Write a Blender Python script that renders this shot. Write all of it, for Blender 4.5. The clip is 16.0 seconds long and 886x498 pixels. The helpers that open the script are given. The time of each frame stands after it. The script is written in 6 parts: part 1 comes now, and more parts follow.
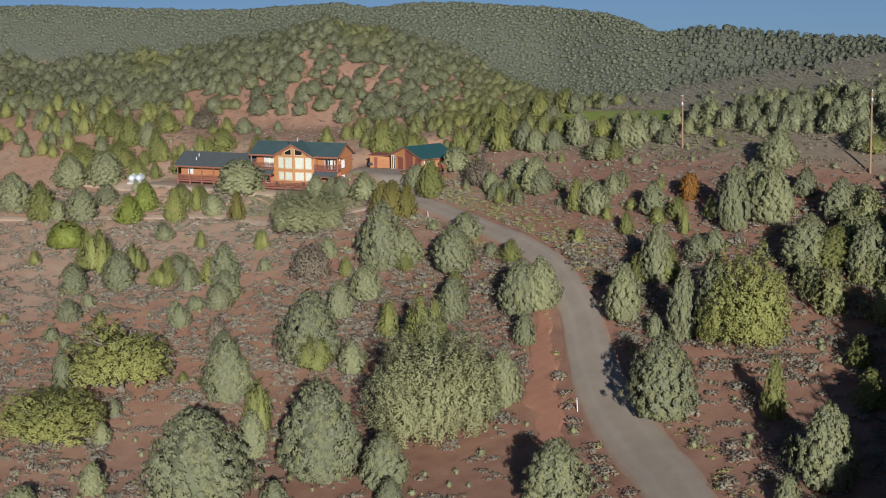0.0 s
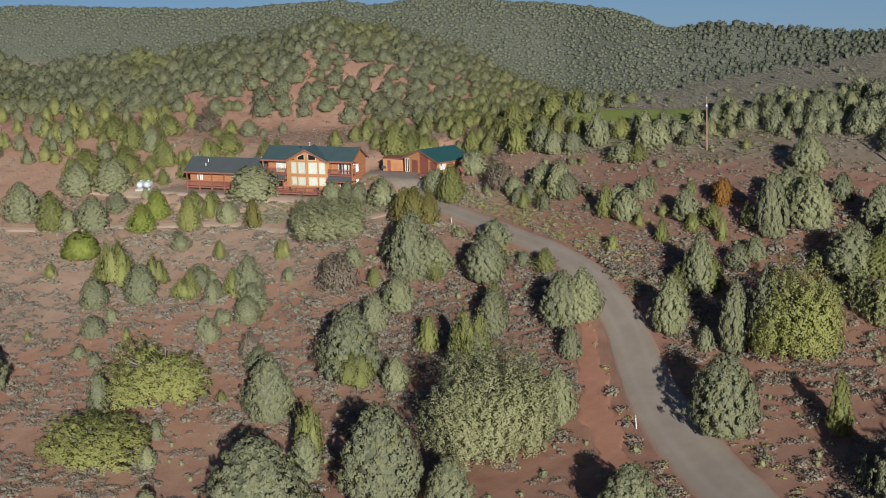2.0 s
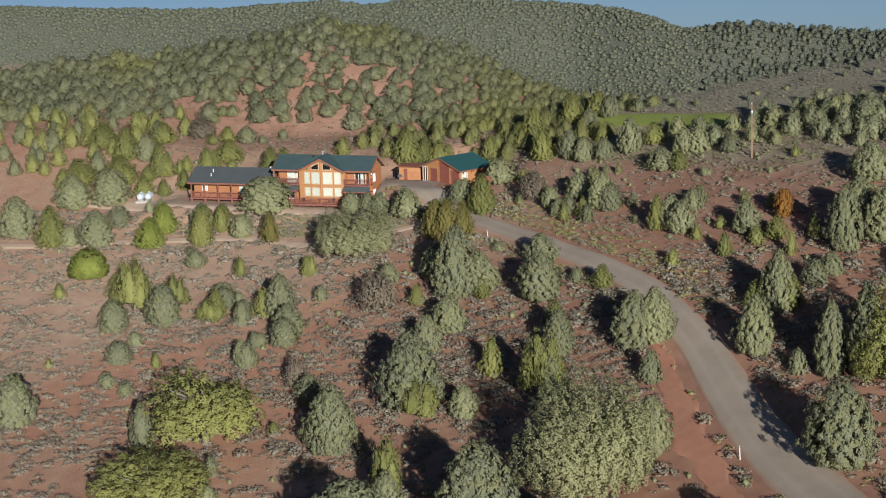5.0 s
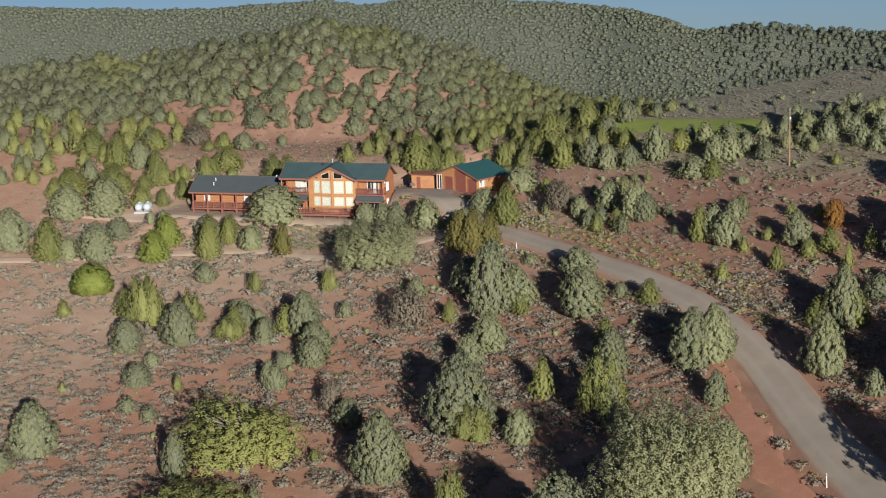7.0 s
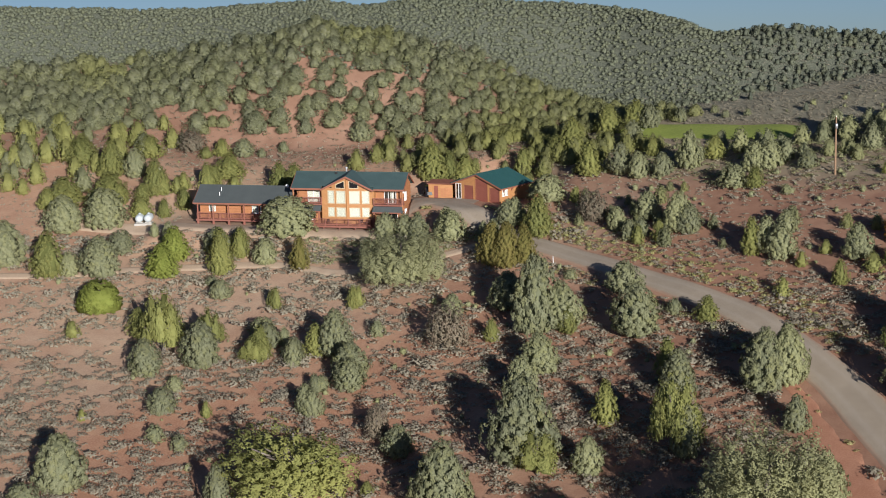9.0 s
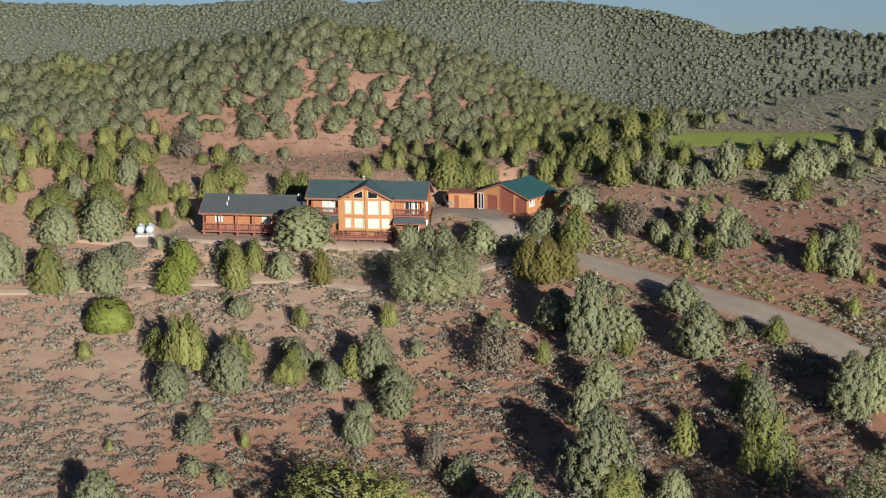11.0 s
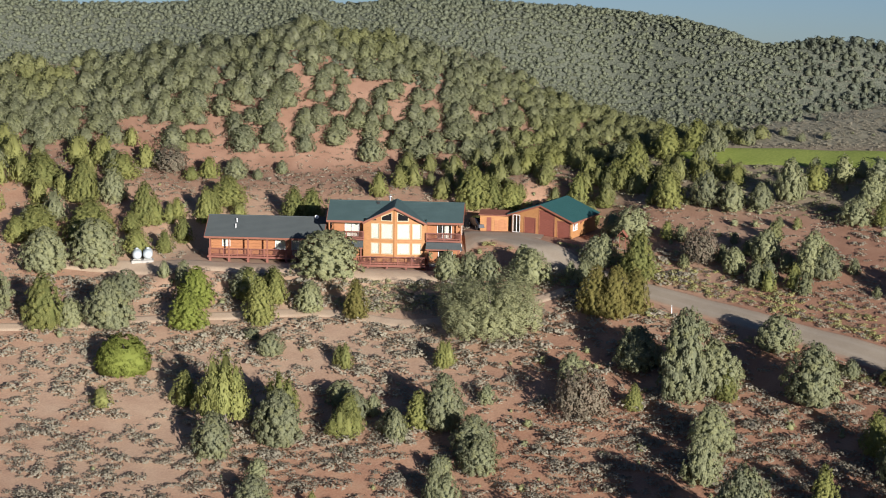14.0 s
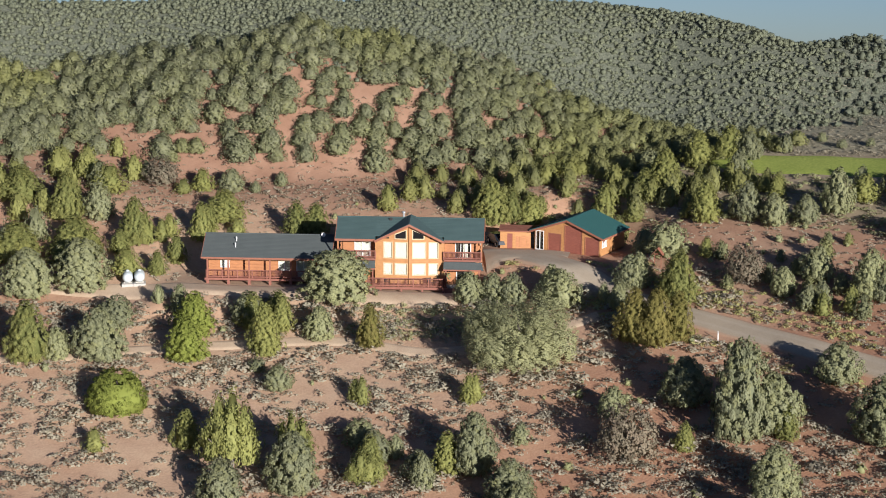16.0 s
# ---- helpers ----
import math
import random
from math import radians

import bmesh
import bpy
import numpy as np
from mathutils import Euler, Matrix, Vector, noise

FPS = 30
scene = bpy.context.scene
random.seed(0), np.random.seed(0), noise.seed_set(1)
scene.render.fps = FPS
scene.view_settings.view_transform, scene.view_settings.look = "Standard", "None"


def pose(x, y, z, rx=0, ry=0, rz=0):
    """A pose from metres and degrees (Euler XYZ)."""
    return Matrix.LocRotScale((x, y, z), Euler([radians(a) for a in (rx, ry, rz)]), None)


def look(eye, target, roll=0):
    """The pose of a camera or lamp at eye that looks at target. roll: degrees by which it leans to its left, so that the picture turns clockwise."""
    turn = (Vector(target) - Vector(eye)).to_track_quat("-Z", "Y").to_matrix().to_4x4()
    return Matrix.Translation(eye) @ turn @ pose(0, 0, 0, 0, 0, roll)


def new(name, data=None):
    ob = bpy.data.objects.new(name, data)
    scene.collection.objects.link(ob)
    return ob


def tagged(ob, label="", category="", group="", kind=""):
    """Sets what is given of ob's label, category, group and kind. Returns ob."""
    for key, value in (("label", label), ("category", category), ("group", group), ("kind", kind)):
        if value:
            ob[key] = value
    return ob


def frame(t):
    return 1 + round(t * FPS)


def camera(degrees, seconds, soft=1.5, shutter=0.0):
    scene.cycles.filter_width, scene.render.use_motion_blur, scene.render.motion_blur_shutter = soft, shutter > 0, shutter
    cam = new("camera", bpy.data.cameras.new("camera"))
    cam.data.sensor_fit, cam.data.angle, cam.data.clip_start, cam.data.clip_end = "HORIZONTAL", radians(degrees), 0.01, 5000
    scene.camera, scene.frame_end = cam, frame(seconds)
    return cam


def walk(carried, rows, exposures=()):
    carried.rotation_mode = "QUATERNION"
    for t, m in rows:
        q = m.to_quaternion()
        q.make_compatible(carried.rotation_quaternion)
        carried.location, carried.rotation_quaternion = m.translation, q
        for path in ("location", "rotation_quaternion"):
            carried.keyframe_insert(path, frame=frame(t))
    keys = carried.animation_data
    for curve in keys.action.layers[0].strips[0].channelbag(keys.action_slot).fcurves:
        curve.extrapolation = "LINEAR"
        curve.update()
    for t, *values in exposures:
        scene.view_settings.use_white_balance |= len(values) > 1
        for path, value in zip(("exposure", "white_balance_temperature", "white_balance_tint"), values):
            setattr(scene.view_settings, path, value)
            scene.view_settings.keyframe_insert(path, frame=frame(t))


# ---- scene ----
import colorsys

cam = camera(28.0, 16.0, soft=1.0)


def aim(t, x, y, z, yaw, pitch, roll):
    a, b = radians(yaw), radians(pitch)
    eye = Vector((x, y, z))
    ahead = Vector((-math.sin(a) * math.cos(b), math.cos(a) * math.cos(b), math.sin(b)))
    return (t, look(eye, eye + ahead, roll))


walk(cam, [
    aim(0, 152.30, -264.51, 40.54, 25.13, -9.57, -0.89),
    aim(2, 139.55, -267.51, 46.42, 23.20, -10.64, -1.73),
    aim(4, 123.55, -266.39, 48.95, 20.84, -11.12, -1.94),
    aim(6.5, 100.15, -260.94, 50.53, 17.33, -11.52, -1.74),
    aim(9, 75.36, -251.67, 51.57, 13.57, -11.88, -1.43),
    aim(12.5, 35.78, -233.84, 52.13, 6.59, -12.33, 0.05),
    aim(14.3, 17.71, -220.19, 51.07, 3.20, -12.34, 0.78),
    aim(15.1, 12.75, -213.29, 50.19, 2.38, -12.21, 0.90),
    aim(16, 12.96, -204.26, 50.62, 2.52, -12.60, 0.49),
], exposures=[(0.0, 0.06, 5620, 13), (7.0, 0.20, 5740, 13), (12.5, 0.44, 5820, 13), (16.0, 0.58, 5860, 13)])

# ---- light: low morning sun from behind the camera's right, clear sky ----
SUN_WAY = Vector((0.51, -0.825, 0.240)).normalized()
world = bpy.data.worlds.new("sky")
scene.world = world
world.use_nodes = True
wn = world.node_tree
sky = wn.nodes.new("ShaderNodeTexSky")
sky.sky_type = "NISHITA"
sky.sun_disc = False
sky.sun_elevation = math.asin(SUN_WAY.z)
sky.sun_rotation = math.atan2(SUN_WAY.x, SUN_WAY.y)
sky.air_density, sky.dust_density, sky.ozone_density = 1.0, 1.8, 2.2
sky.altitude = 1800
lift = wn.nodes.new("ShaderNodeVectorMath")
lift.inputs[1].default_value = (0, 0, 0.12)
even = wn.nodes.new("ShaderNodeVectorMath")
even.operation = "NORMALIZE"
wn.links.new(wn.nodes.new("ShaderNodeTexCoord").outputs["Generated"], lift.inputs[0])
wn.links.new(lift.outputs[0], even.inputs[0])
wn.links.new(even.outputs[0], sky.inputs["Vector"])
wn.nodes["Background"].inputs["Strength"].default_value = 0.046
cool = wn.nodes.new("ShaderNodeMix")
cool.data_type, cool.blend_type = "RGBA", "MULTIPLY"
cool.inputs[0].default_value = 1.0
cool.inputs[7].default_value = (0.89, 0.93, 1.06, 1)
wn.links.new(sky.outputs["Color"], cool.inputs[6])
wn.links.new(cool.outputs[2], wn.nodes["Background"].inputs["Color"])
sun_data = bpy.data.lights.new("sun", "SUN")
sun_data.energy, sun_data.angle, sun_data.color = 5.2, radians(0.6), (1.0, 0.93, 0.80)
sun = new("sun", sun_data)
sun.matrix_world = look(SUN_WAY * 300, (0, 0, 0))


# ---- materials ----
class Nodes:
    """A small helper round one material's node tree."""

    def __init__(self, name, rough=0.8, metal=0.0):
        self.mat = bpy.data.materials.new(name)
        self.mat.use_nodes = True
        self.tree = self.mat.node_tree
        self.out = self.tree.nodes["Principled BSDF"]
        self.out.inputs["Roughness"].default_value = rough
        self.out.inputs["Metallic"].default_value = metal
        self.where = self.tree.nodes.new("ShaderNodeTexCoord").outputs["Object"]

    def link(self, a, b):
        self.tree.links.new(a, b)

    def noise(self, scale, detail=4.0, stretch=None):
        n = self.tree.nodes.new("ShaderNodeTexNoise")
        n.inputs["Scale"].default_value, n.inputs["Detail"].default_value = scale, detail
        src = self.where
        if stretch:
            m = self.tree.nodes.new("ShaderNodeMapping")
            m.inputs["Scale"].default_value = stretch
            self.link(src, m.inputs["Vector"])
            src = m.outputs["Vector"]
        self.link(src, n.inputs["Vector"])
        return n.outputs["Fac"]

    def ramp(self, fac, *stops):
        r = self.tree.nodes.new("ShaderNodeValToRGB")
        e = r.color_ramp.elements
        while len(e) < len(stops):
            e.new(0.5)
        for el, (pos, col) in zip(e, stops):
            el.position, el.color = pos, (*col, 1)
        self.link(fac, r.inputs["Fac"])
        return r.outputs["Color"]

    def mix(self, fac, a, b, how="MIX"):
        m = self.tree.nodes.new("ShaderNodeMix")
        m.data_type, m.blend_type = "RGBA", how
        for value, index in ((fac, 0), (a, 6), (b, 7)):
            if isinstance(value, bpy.types.NodeSocket):
                self.link(value, m.inputs[index])
            elif isinstance(value, tuple):
                m.inputs[index].default_value = (*value, 1)
            else:
                m.inputs[index].default_value = value
        return m.outputs[2]

    def colour(self, c):
        if isinstance(c, tuple):
            self.out.inputs["Base Color"].default_value = (*c, 1)
        else:
            self.link(c, self.out.inputs["Base Color"])
        return self

    def bump(self, fac, strength, distance):
        b = self.tree.nodes.new("ShaderNodeBump")
        b.inputs["Strength"].default_value, b.inputs["Distance"].default_value = strength, distance
        self.link(fac, b.inputs["Height"])
        self.link(b.outputs["Normal"], self.out.inputs["Normal"])
        return self


def tint(c, k):
    return tuple(min(1.0, v * k) for v in c)


def foliage(name, dark, light, mixin):
    """Needles: tone by thing, by spray and by patch."""
    n = Nodes(name, 0.75)
    info = n.tree.nodes.new("ShaderNodeObjectInfo").outputs["Random"]
    geo = n.tree.nodes.new("ShaderNodeNewGeometry").outputs["Random Per Island"]
    tone = n.tree.nodes.new("ShaderNodeAttribute")
    tone.attribute_name = "tone"
    a = n.mix(geo, dark, light)
    b = n.mix(tone.outputs["Fac"], a, mixin)
    c = n.mix(info, b, n.mix(0.5, b, mixin))
    hue = n.tree.nodes.new("ShaderNodeHueSaturation")
    val = n.tree.nodes.new("ShaderNodeMapRange")
    val.inputs["To Min"].default_value, val.inputs["To Max"].default_value = 0.82, 1.18
    n.link(info, val.inputs["Value"])
    n.link(val.outputs["Result"], hue.inputs["Value"])
    n.link(c, hue.inputs["Color"])
    n.colour(hue.outputs["Color"])
    n.out.inputs["Specular IOR Level"].default_value = 0.1
    glow = n.tree.nodes.new("ShaderNodeBsdfTranslucent")
    n.link(hue.outputs["Color"], glow.inputs["Color"])
    both = n.tree.nodes.new("ShaderNodeMixShader")
    both.inputs[0].default_value = 0.28
    n.link(n.out.outputs[0], both.inputs[1])
    n.link(glow.outputs[0], both.inputs[2])
    n.link(both.outputs[0], n.tree.nodes["Material Output"].inputs["Surface"])
    return n.mat


M = {}
M["pinyon"] = foliage("pinyon_needles", (0.224, 0.238, 0.142), (0.328, 0.331, 0.197), (0.306, 0.304, 0.142))
M["juniper"] = foliage("juniper_scales", (0.189, 0.205, 0.067), (0.329, 0.335, 0.119), (0.294, 0.283, 0.086))
M["spreading"] = foliage("spreading_scales", (0.196, 0.214, 0.070), (0.345, 0.352, 0.127), (0.313, 0.307, 0.095))
M["bright"] = foliage("bright_juniper_scales", (0.182, 0.220, 0.042), (0.303, 0.332, 0.077), (0.248, 0.270, 0.061))
M["cedar"] = foliage("brownish_scales", (0.169, 0.162, 0.045), (0.267, 0.240, 0.077), (0.240, 0.197, 0.064))
M["pale"] = foliage("pale_sprays", (0.270, 0.277, 0.149), (0.440, 0.435, 0.248), (0.385, 0.380, 0.187))
M["olive"] = foliage("olive_sprays", (0.241, 0.246, 0.125), (0.375, 0.367, 0.207), (0.325, 0.319, 0.155))
M["brown"] = foliage("dry_needles", (0.204, 0.188, 0.125), (0.330, 0.294, 0.206), (0.288, 0.225, 0.156))
M["orange"] = foliage("rusty_leaves", (0.240, 0.120, 0.030), (0.400, 0.200, 0.050), (0.300, 0.150, 0.040))
M["hill"] = foliage("hill_foliage", (0.156, 0.169, 0.103), (0.289, 0.289, 0.190), (0.311, 0.307, 0.100))
# ridge foliage, greyed and blued in its colour for distance haze
M["far"] = foliage("hazed_far_foliage", (0.127, 0.142, 0.103), (0.208, 0.224, 0.166), (0.187, 0.195, 0.121))
M["sage"] = foliage("sage_leaves", (0.230, 0.196, 0.144), (0.319, 0.277, 0.205), (0.381, 0.342, 0.251))
M["grass"] = foliage("dry_grass", (0.380, 0.322, 0.172), (0.517, 0.448, 0.253), (0.391, 0.374, 0.144))

n = Nodes("bark", 0.95)
f = n.noise(9, 6, (1, 1, 0.2))
n.colour(n.ramp(f, (0.3, (0.12, 0.09, 0.07)), (0.7, (0.30, 0.26, 0.22)))).bump(f, 0.7, 0.05)
M["bark"] = n.mat

n = Nodes("red_soil", 0.95)
big, mid, fine = n.noise(0.035, 5), n.noise(0.35, 6), n.noise(4.0, 8)
red = n.ramp(mid, (0.28, (0.35, 0.146, 0.070)), (0.55, (0.44, 0.212, 0.108)), (0.8, (0.49, 0.285, 0.158)))
pale = n.ramp(mid, (0.3, (0.49, 0.315, 0.195)), (0.7, (0.60, 0.42, 0.27)))
away = n.tree.nodes.new("ShaderNodeVectorMath")
away.operation = "DISTANCE"
away.inputs[1].default_value = (-20, -20, 0)
n.link(n.where, away.inputs[0])
spread_ = n.tree.nodes.new("ShaderNodeMapRange")
spread_.inputs["From Min"].default_value, spread_.inputs["From Max"].default_value = 18, 52
spread_.inputs["To Min"].default_value, spread_.inputs["To Max"].default_value = 0.22, -0.06
n.link(away.outputs["Value"], spread_.inputs["Value"])
sandy = n.tree.nodes.new("ShaderNodeMath")
n.link(big, sandy.inputs[0])
n.link(spread_.outputs["Result"], sandy.inputs[1])
soil = n.mix(n.ramp(sandy.outputs[0], (0.42, (0, 0, 0)), (0.70, (0.85, 0.85, 0.85))), red, pale)
soil = n.mix(0.35, soil, n.ramp(fine, (0.3, (0.20, 0.13, 0.095)), (0.7, (0.45, 0.31, 0.22))))
# the valley floor and the ridge carry grey-olive scrub instead of bare red earth
axes = n.tree.nodes.new("ShaderNodeSeparateXYZ")
n.link(n.where, axes.inputs[0])


def sums(op, a, b):
    m = n.tree.nodes.new("ShaderNodeMath")
    m.operation = op
    for k, v in enumerate((a, b)):
        if isinstance(v, bpy.types.NodeSocket):
            n.link(v, m.inputs[k])
        else:
            m.inputs[k].default_value = v
    return m.outputs[0]


def steps(v, lo, hi):
    m = n.tree.nodes.new("ShaderNodeMapRange")
    m.interpolation_type = "SMOOTHSTEP"
    m.inputs["From Min"].default_value, m.inputs["From Max"].default_value = lo, hi
    n.link(v, m.inputs["Value"])
    return m.outputs["Result"]


valley = sums("MULTIPLY", steps(sums("ADD", axes.outputs[1], sums("MULTIPLY", axes.outputs[0], 0.54)), 49, 54), steps(axes.outputs[0], 26, 38))
scrub = sums("MAXIMUM", valley, sums("MAXIMUM", steps(axes.outputs[1], 45, 48), steps(sums("ADD", axes.outputs[1], sums("MULTIPLY", axes.outputs[0], 0.4)), 49.5, 52)))
olive = n.mix(steps(axes.outputs[1], 31, 36), n.ramp(mid, (0.3, (0.20, 0.185, 0.125)), (0.7, (0.31, 0.28, 0.195))), n.ramp(fine, (0.36, (0.066, 0.072, 0.050)), (0.64, (0.140, 0.146, 0.102))))
# east of the house: deeper red-brown earth, darkened further for missing tree shade
soil = n.mix(sums("MULTIPLY", steps(axes.outputs[0], 18, 66), 0.75), soil, n.ramp(mid, (0.3, (0.235, 0.112, 0.066)), (0.7, (0.345, 0.185, 0.112))))
# the hill's red earth is darkened against the sun that strikes its slope squarely
hilly = sums("MULTIPLY", steps(axes.outputs[1], 18, 27), steps(axes.outputs[1], 60, 52))
soil = n.mix(sums("MULTIPLY", hilly, 0.85), soil, n.ramp(mid, (0.3, (0.20, 0.108, 0.067)), (0.7, (0.29, 0.170, 0.112))))
soil = n.mix(scrub, soil, olive)
# grey-green brush covers the ground between the garage and the meadow
brushy = sums("MULTIPLY", steps(sums("ADD", axes.outputs[1], sums("MULTIPLY", axes.outputs[0], 0.54)), 26, 33), steps(axes.outputs[0], 20, 30))
soil = n.mix(sums("MULTIPLY", sums("MULTIPLY", brushy, steps(axes.outputs[1], 31, 27)), 0.7), soil, n.ramp(mid, (0.3, (0.215, 0.190, 0.118)), (0.7, (0.320, 0.288, 0.190))))
n.colour(soil).bump(fine, 0.5, 0.12)
M["soil"] = n.mat

n = Nodes("orange_earth", 0.95)
a, b = n.noise(0.6, 5), n.noise(7, 6)
n.colour(n.mix(0.4, n.ramp(a, (0.3, (0.38, 0.17, 0.095)), (0.7, (0.46, 0.23, 0.135))), n.ramp(b, (0.3, (0.30, 0.12, 0.065)), (0.7, (0.52, 0.26, 0.15))))).bump(b, 0.5, 0.06)
M["earth"] = n.mat

n = Nodes("road_gravel", 0.9)
a, b, c = n.noise(0.4, 5), n.noise(14, 6), n.noise(2.5, 5, (1, 0.3, 1))
col = n.ramp(a, (0.3, (0.335, 0.262, 0.178)), (0.7, (0.415, 0.33, 0.230)))
col = n.mix(0.35, col, n.ramp(b, (0.35, (0.17, 0.14, 0.11)), (0.65, (0.44, 0.37, 0.29))))
edge = n.tree.nodes.new("ShaderNodeAttribute")
edge.attribute_name = "tone"
worn = sums("ADD", edge.outputs["Fac"], sums("MULTIPLY", sums("SUBTRACT", c, 0.5), 0.25))
col = n.mix(n.ramp(worn, (0.22, (0, 0, 0)), (0.42, (0.28, 0.28, 0.28)), (0.62, (0, 0, 0))), col, (0.44, 0.37, 0.295))
col = n.mix(n.ramp(worn, (0.74, (0, 0, 0)), (0.93, (0.85, 0.85, 0.85))), col, (0.36, 0.225, 0.145))
n.colour(col).bump(b, 0.4, 0.03)
M["road"] = n.mat

n = Nodes("yard_gravel", 0.95)
a, b = n.noise(0.5, 5), n.noise(9, 6)
col = n.mix(0.4, n.ramp(a, (0.3, (0.46, 0.32, 0.21)), (0.7, (0.56, 0.42, 0.285))), n.ramp(b, (0.3, (0.33, 0.22, 0.14)), (0.7, (0.58, 0.45, 0.32))))
n.colour(col).bump(b, 0.4, 0.04)
M["yard"] = n.mat

n = Nodes("meadow_grass", 0.9)
a, b = n.noise(0.25, 5), n.noise(3, 6)
n.colour(n.mix(0.5, n.ramp(a, (0.3, (0.27, 0.33, 0.04)), (0.7, (0.36, 0.41, 0.065))), n.ramp(b, (0.3, (0.13, 0.17, 0.03)), (0.7, (0.28, 0.30, 0.07))))).bump(b, 0.6, 0.1)
M["meadow"] = n.mat


def wood(name, dark, light, rough=0.7, stretch=(0.6, 0.6, 6)):
    n = Nodes(name, rough)
    a, b = n.noise(1.2, 5), n.noise(3.0, 8, stretch)
    info = n.tree.nodes.new("ShaderNodeObjectInfo").outputs["Random"]
    col = n.mix(0.5, n.ramp(a, (0.3, dark), (0.7, light)), n.ramp(b, (0.35, tint(dark, 0.8)), (0.65, tint(light, 1.1))))
    col = n.mix(n.ramp(info, (0, (0, 0, 0)), (1, (0.35, 0.35, 0.35))), col, tint(dark, 0.9))
    n.colour(col).bump(b, 0.25, 0.01)
    return n.mat


M["siding"] = wood("cedar_siding", (0.40, 0.185, 0.065), (0.52, 0.26, 0.10))
M["logs"] = wood("log_siding", (0.36, 0.15, 0.06), (0.48, 0.21, 0.085))
M["trim"] = wood("red_brown_trim", (0.24, 0.085, 0.05), (0.33, 0.13, 0.08))
M["deck"] = wood("red_brown_deck", (0.22, 0.08, 0.055), (0.31, 0.125, 0.085))
M["soffit"] = wood("soffit_boards", (0.20, 0.10, 0.05), (0.28, 0.14, 0.075))
M["garage_door"] = wood("garage_door_paint", (0.23, 0.075, 0.05), (0.28, 0.095, 0.065), 0.5)
M["pole"] = wood("pole_wood", (0.26, 0.16, 0.09), (0.38, 0.24, 0.14))


def roof(name, dark, light, rough, metal=0.0):
    n = Nodes(name, rough, metal)
    a, b = n.noise(0.6, 4), n.noise(12, 6)
    info = n.tree.nodes.new("ShaderNodeObjectInfo").outputs["Random"]
    col = n.mix(0.4, n.ramp(a, (0.3, dark), (0.7, light)), n.ramp(b, (0.3, tint(dark, 0.7)), (0.7, tint(light, 1.2))))
    n.colour(n.mix(n.ramp(info, (0, (0, 0, 0)), (1, (0.4, 0.4, 0.4))), col, dark)).bump(b, 0.2, 0.01)
    return n.mat


M["green_shingle"] = roof("green_shingle", (0.044, 0.076, 0.074), (0.064, 0.104, 0.102), 0.85)
M["grey_shingle"] = roof("grey_shingle", (0.07, 0.08, 0.078), (0.10, 0.112, 0.108), 0.85)
M["green_metal"] = roof("green_metal", (0.034, 0.100, 0.096), (0.048, 0.126, 0.122), 0.42, 0.1)


def plain(name, c, rough=0.5, metal=0.0):
    n = Nodes(name, rough, metal)
    a = n.noise(6, 4)
    return n.colour(n.ramp(a, (0.3, tint(c, 0.9)), (0.7, tint(c, 1.06)))).mat


M["white"] = plain("white_paint", (0.8, 0.79, 0.76), 0.45)
M["blind"] = plain("cream_blind", (0.80, 0.76, 0.63), 0.8)
M["window_frame"] = plain("tan_frame", (0.62, 0.50, 0.32), 0.5)
# near-black that stands for the shade of unlit rooms
M["room_shade"] = plain("unlit_room_shade", (0.03, 0.025, 0.02), 0.8)
M["galv"] = plain("galvanised_steel", (0.55, 0.55, 0.55), 0.4, 0.7)
M["black"] = plain("black_rubber", (0.02, 0.02, 0.02), 0.7)
M["concrete"] = plain("concrete", (0.45, 0.42, 0.37), 0.9)
M["car"] = plain("dark_car_paint", (0.02, 0.022, 0.028), 0.25)
M["stone"] = plain("pale_stone", (0.5, 0.42, 0.33), 0.9)

g = Nodes("window_glass", 0.05)
for node in list(g.tree.nodes):
    if node.type == "BSDF_PRINCIPLED":
        g.tree.nodes.remove(node)
clear, shine, both = (g.tree.nodes.new(k) for k in ("ShaderNodeBsdfTransparent", "ShaderNodeBsdfGlossy", "ShaderNodeMixShader"))
shine.inputs["Roughness"].default_value = 0.03
clear.inputs["Color"].default_value = (0.9, 0.93, 0.92, 1)
both.inputs["Fac"].default_value = 0.07
g.link(clear.outputs[0], both.inputs[1])
g.link(shine.outputs[0], both.inputs[2])
g.link(both.outputs[0], g.tree.nodes["Material Output"].inputs["Surface"])
M["glass"] = g.mat


# ---- mesh helpers ----
def mesh_of(name, verts, faces, mat, smooth=False, tone=None):
    me = bpy.data.meshes.new(name)
    me.from_pydata(np.asarray(verts).tolist(), [], [list(map(int, f)) for f in faces])
    me.materials.append(mat)
    if smooth:
        me.polygons.foreach_set("use_smooth", [True] * len(me.polygons))
    if tone is not None:
        at = me.attributes.new("tone", "FLOAT", "POINT")
        at.data.foreach_set("value", np.asarray(tone, np.float32))
    return me


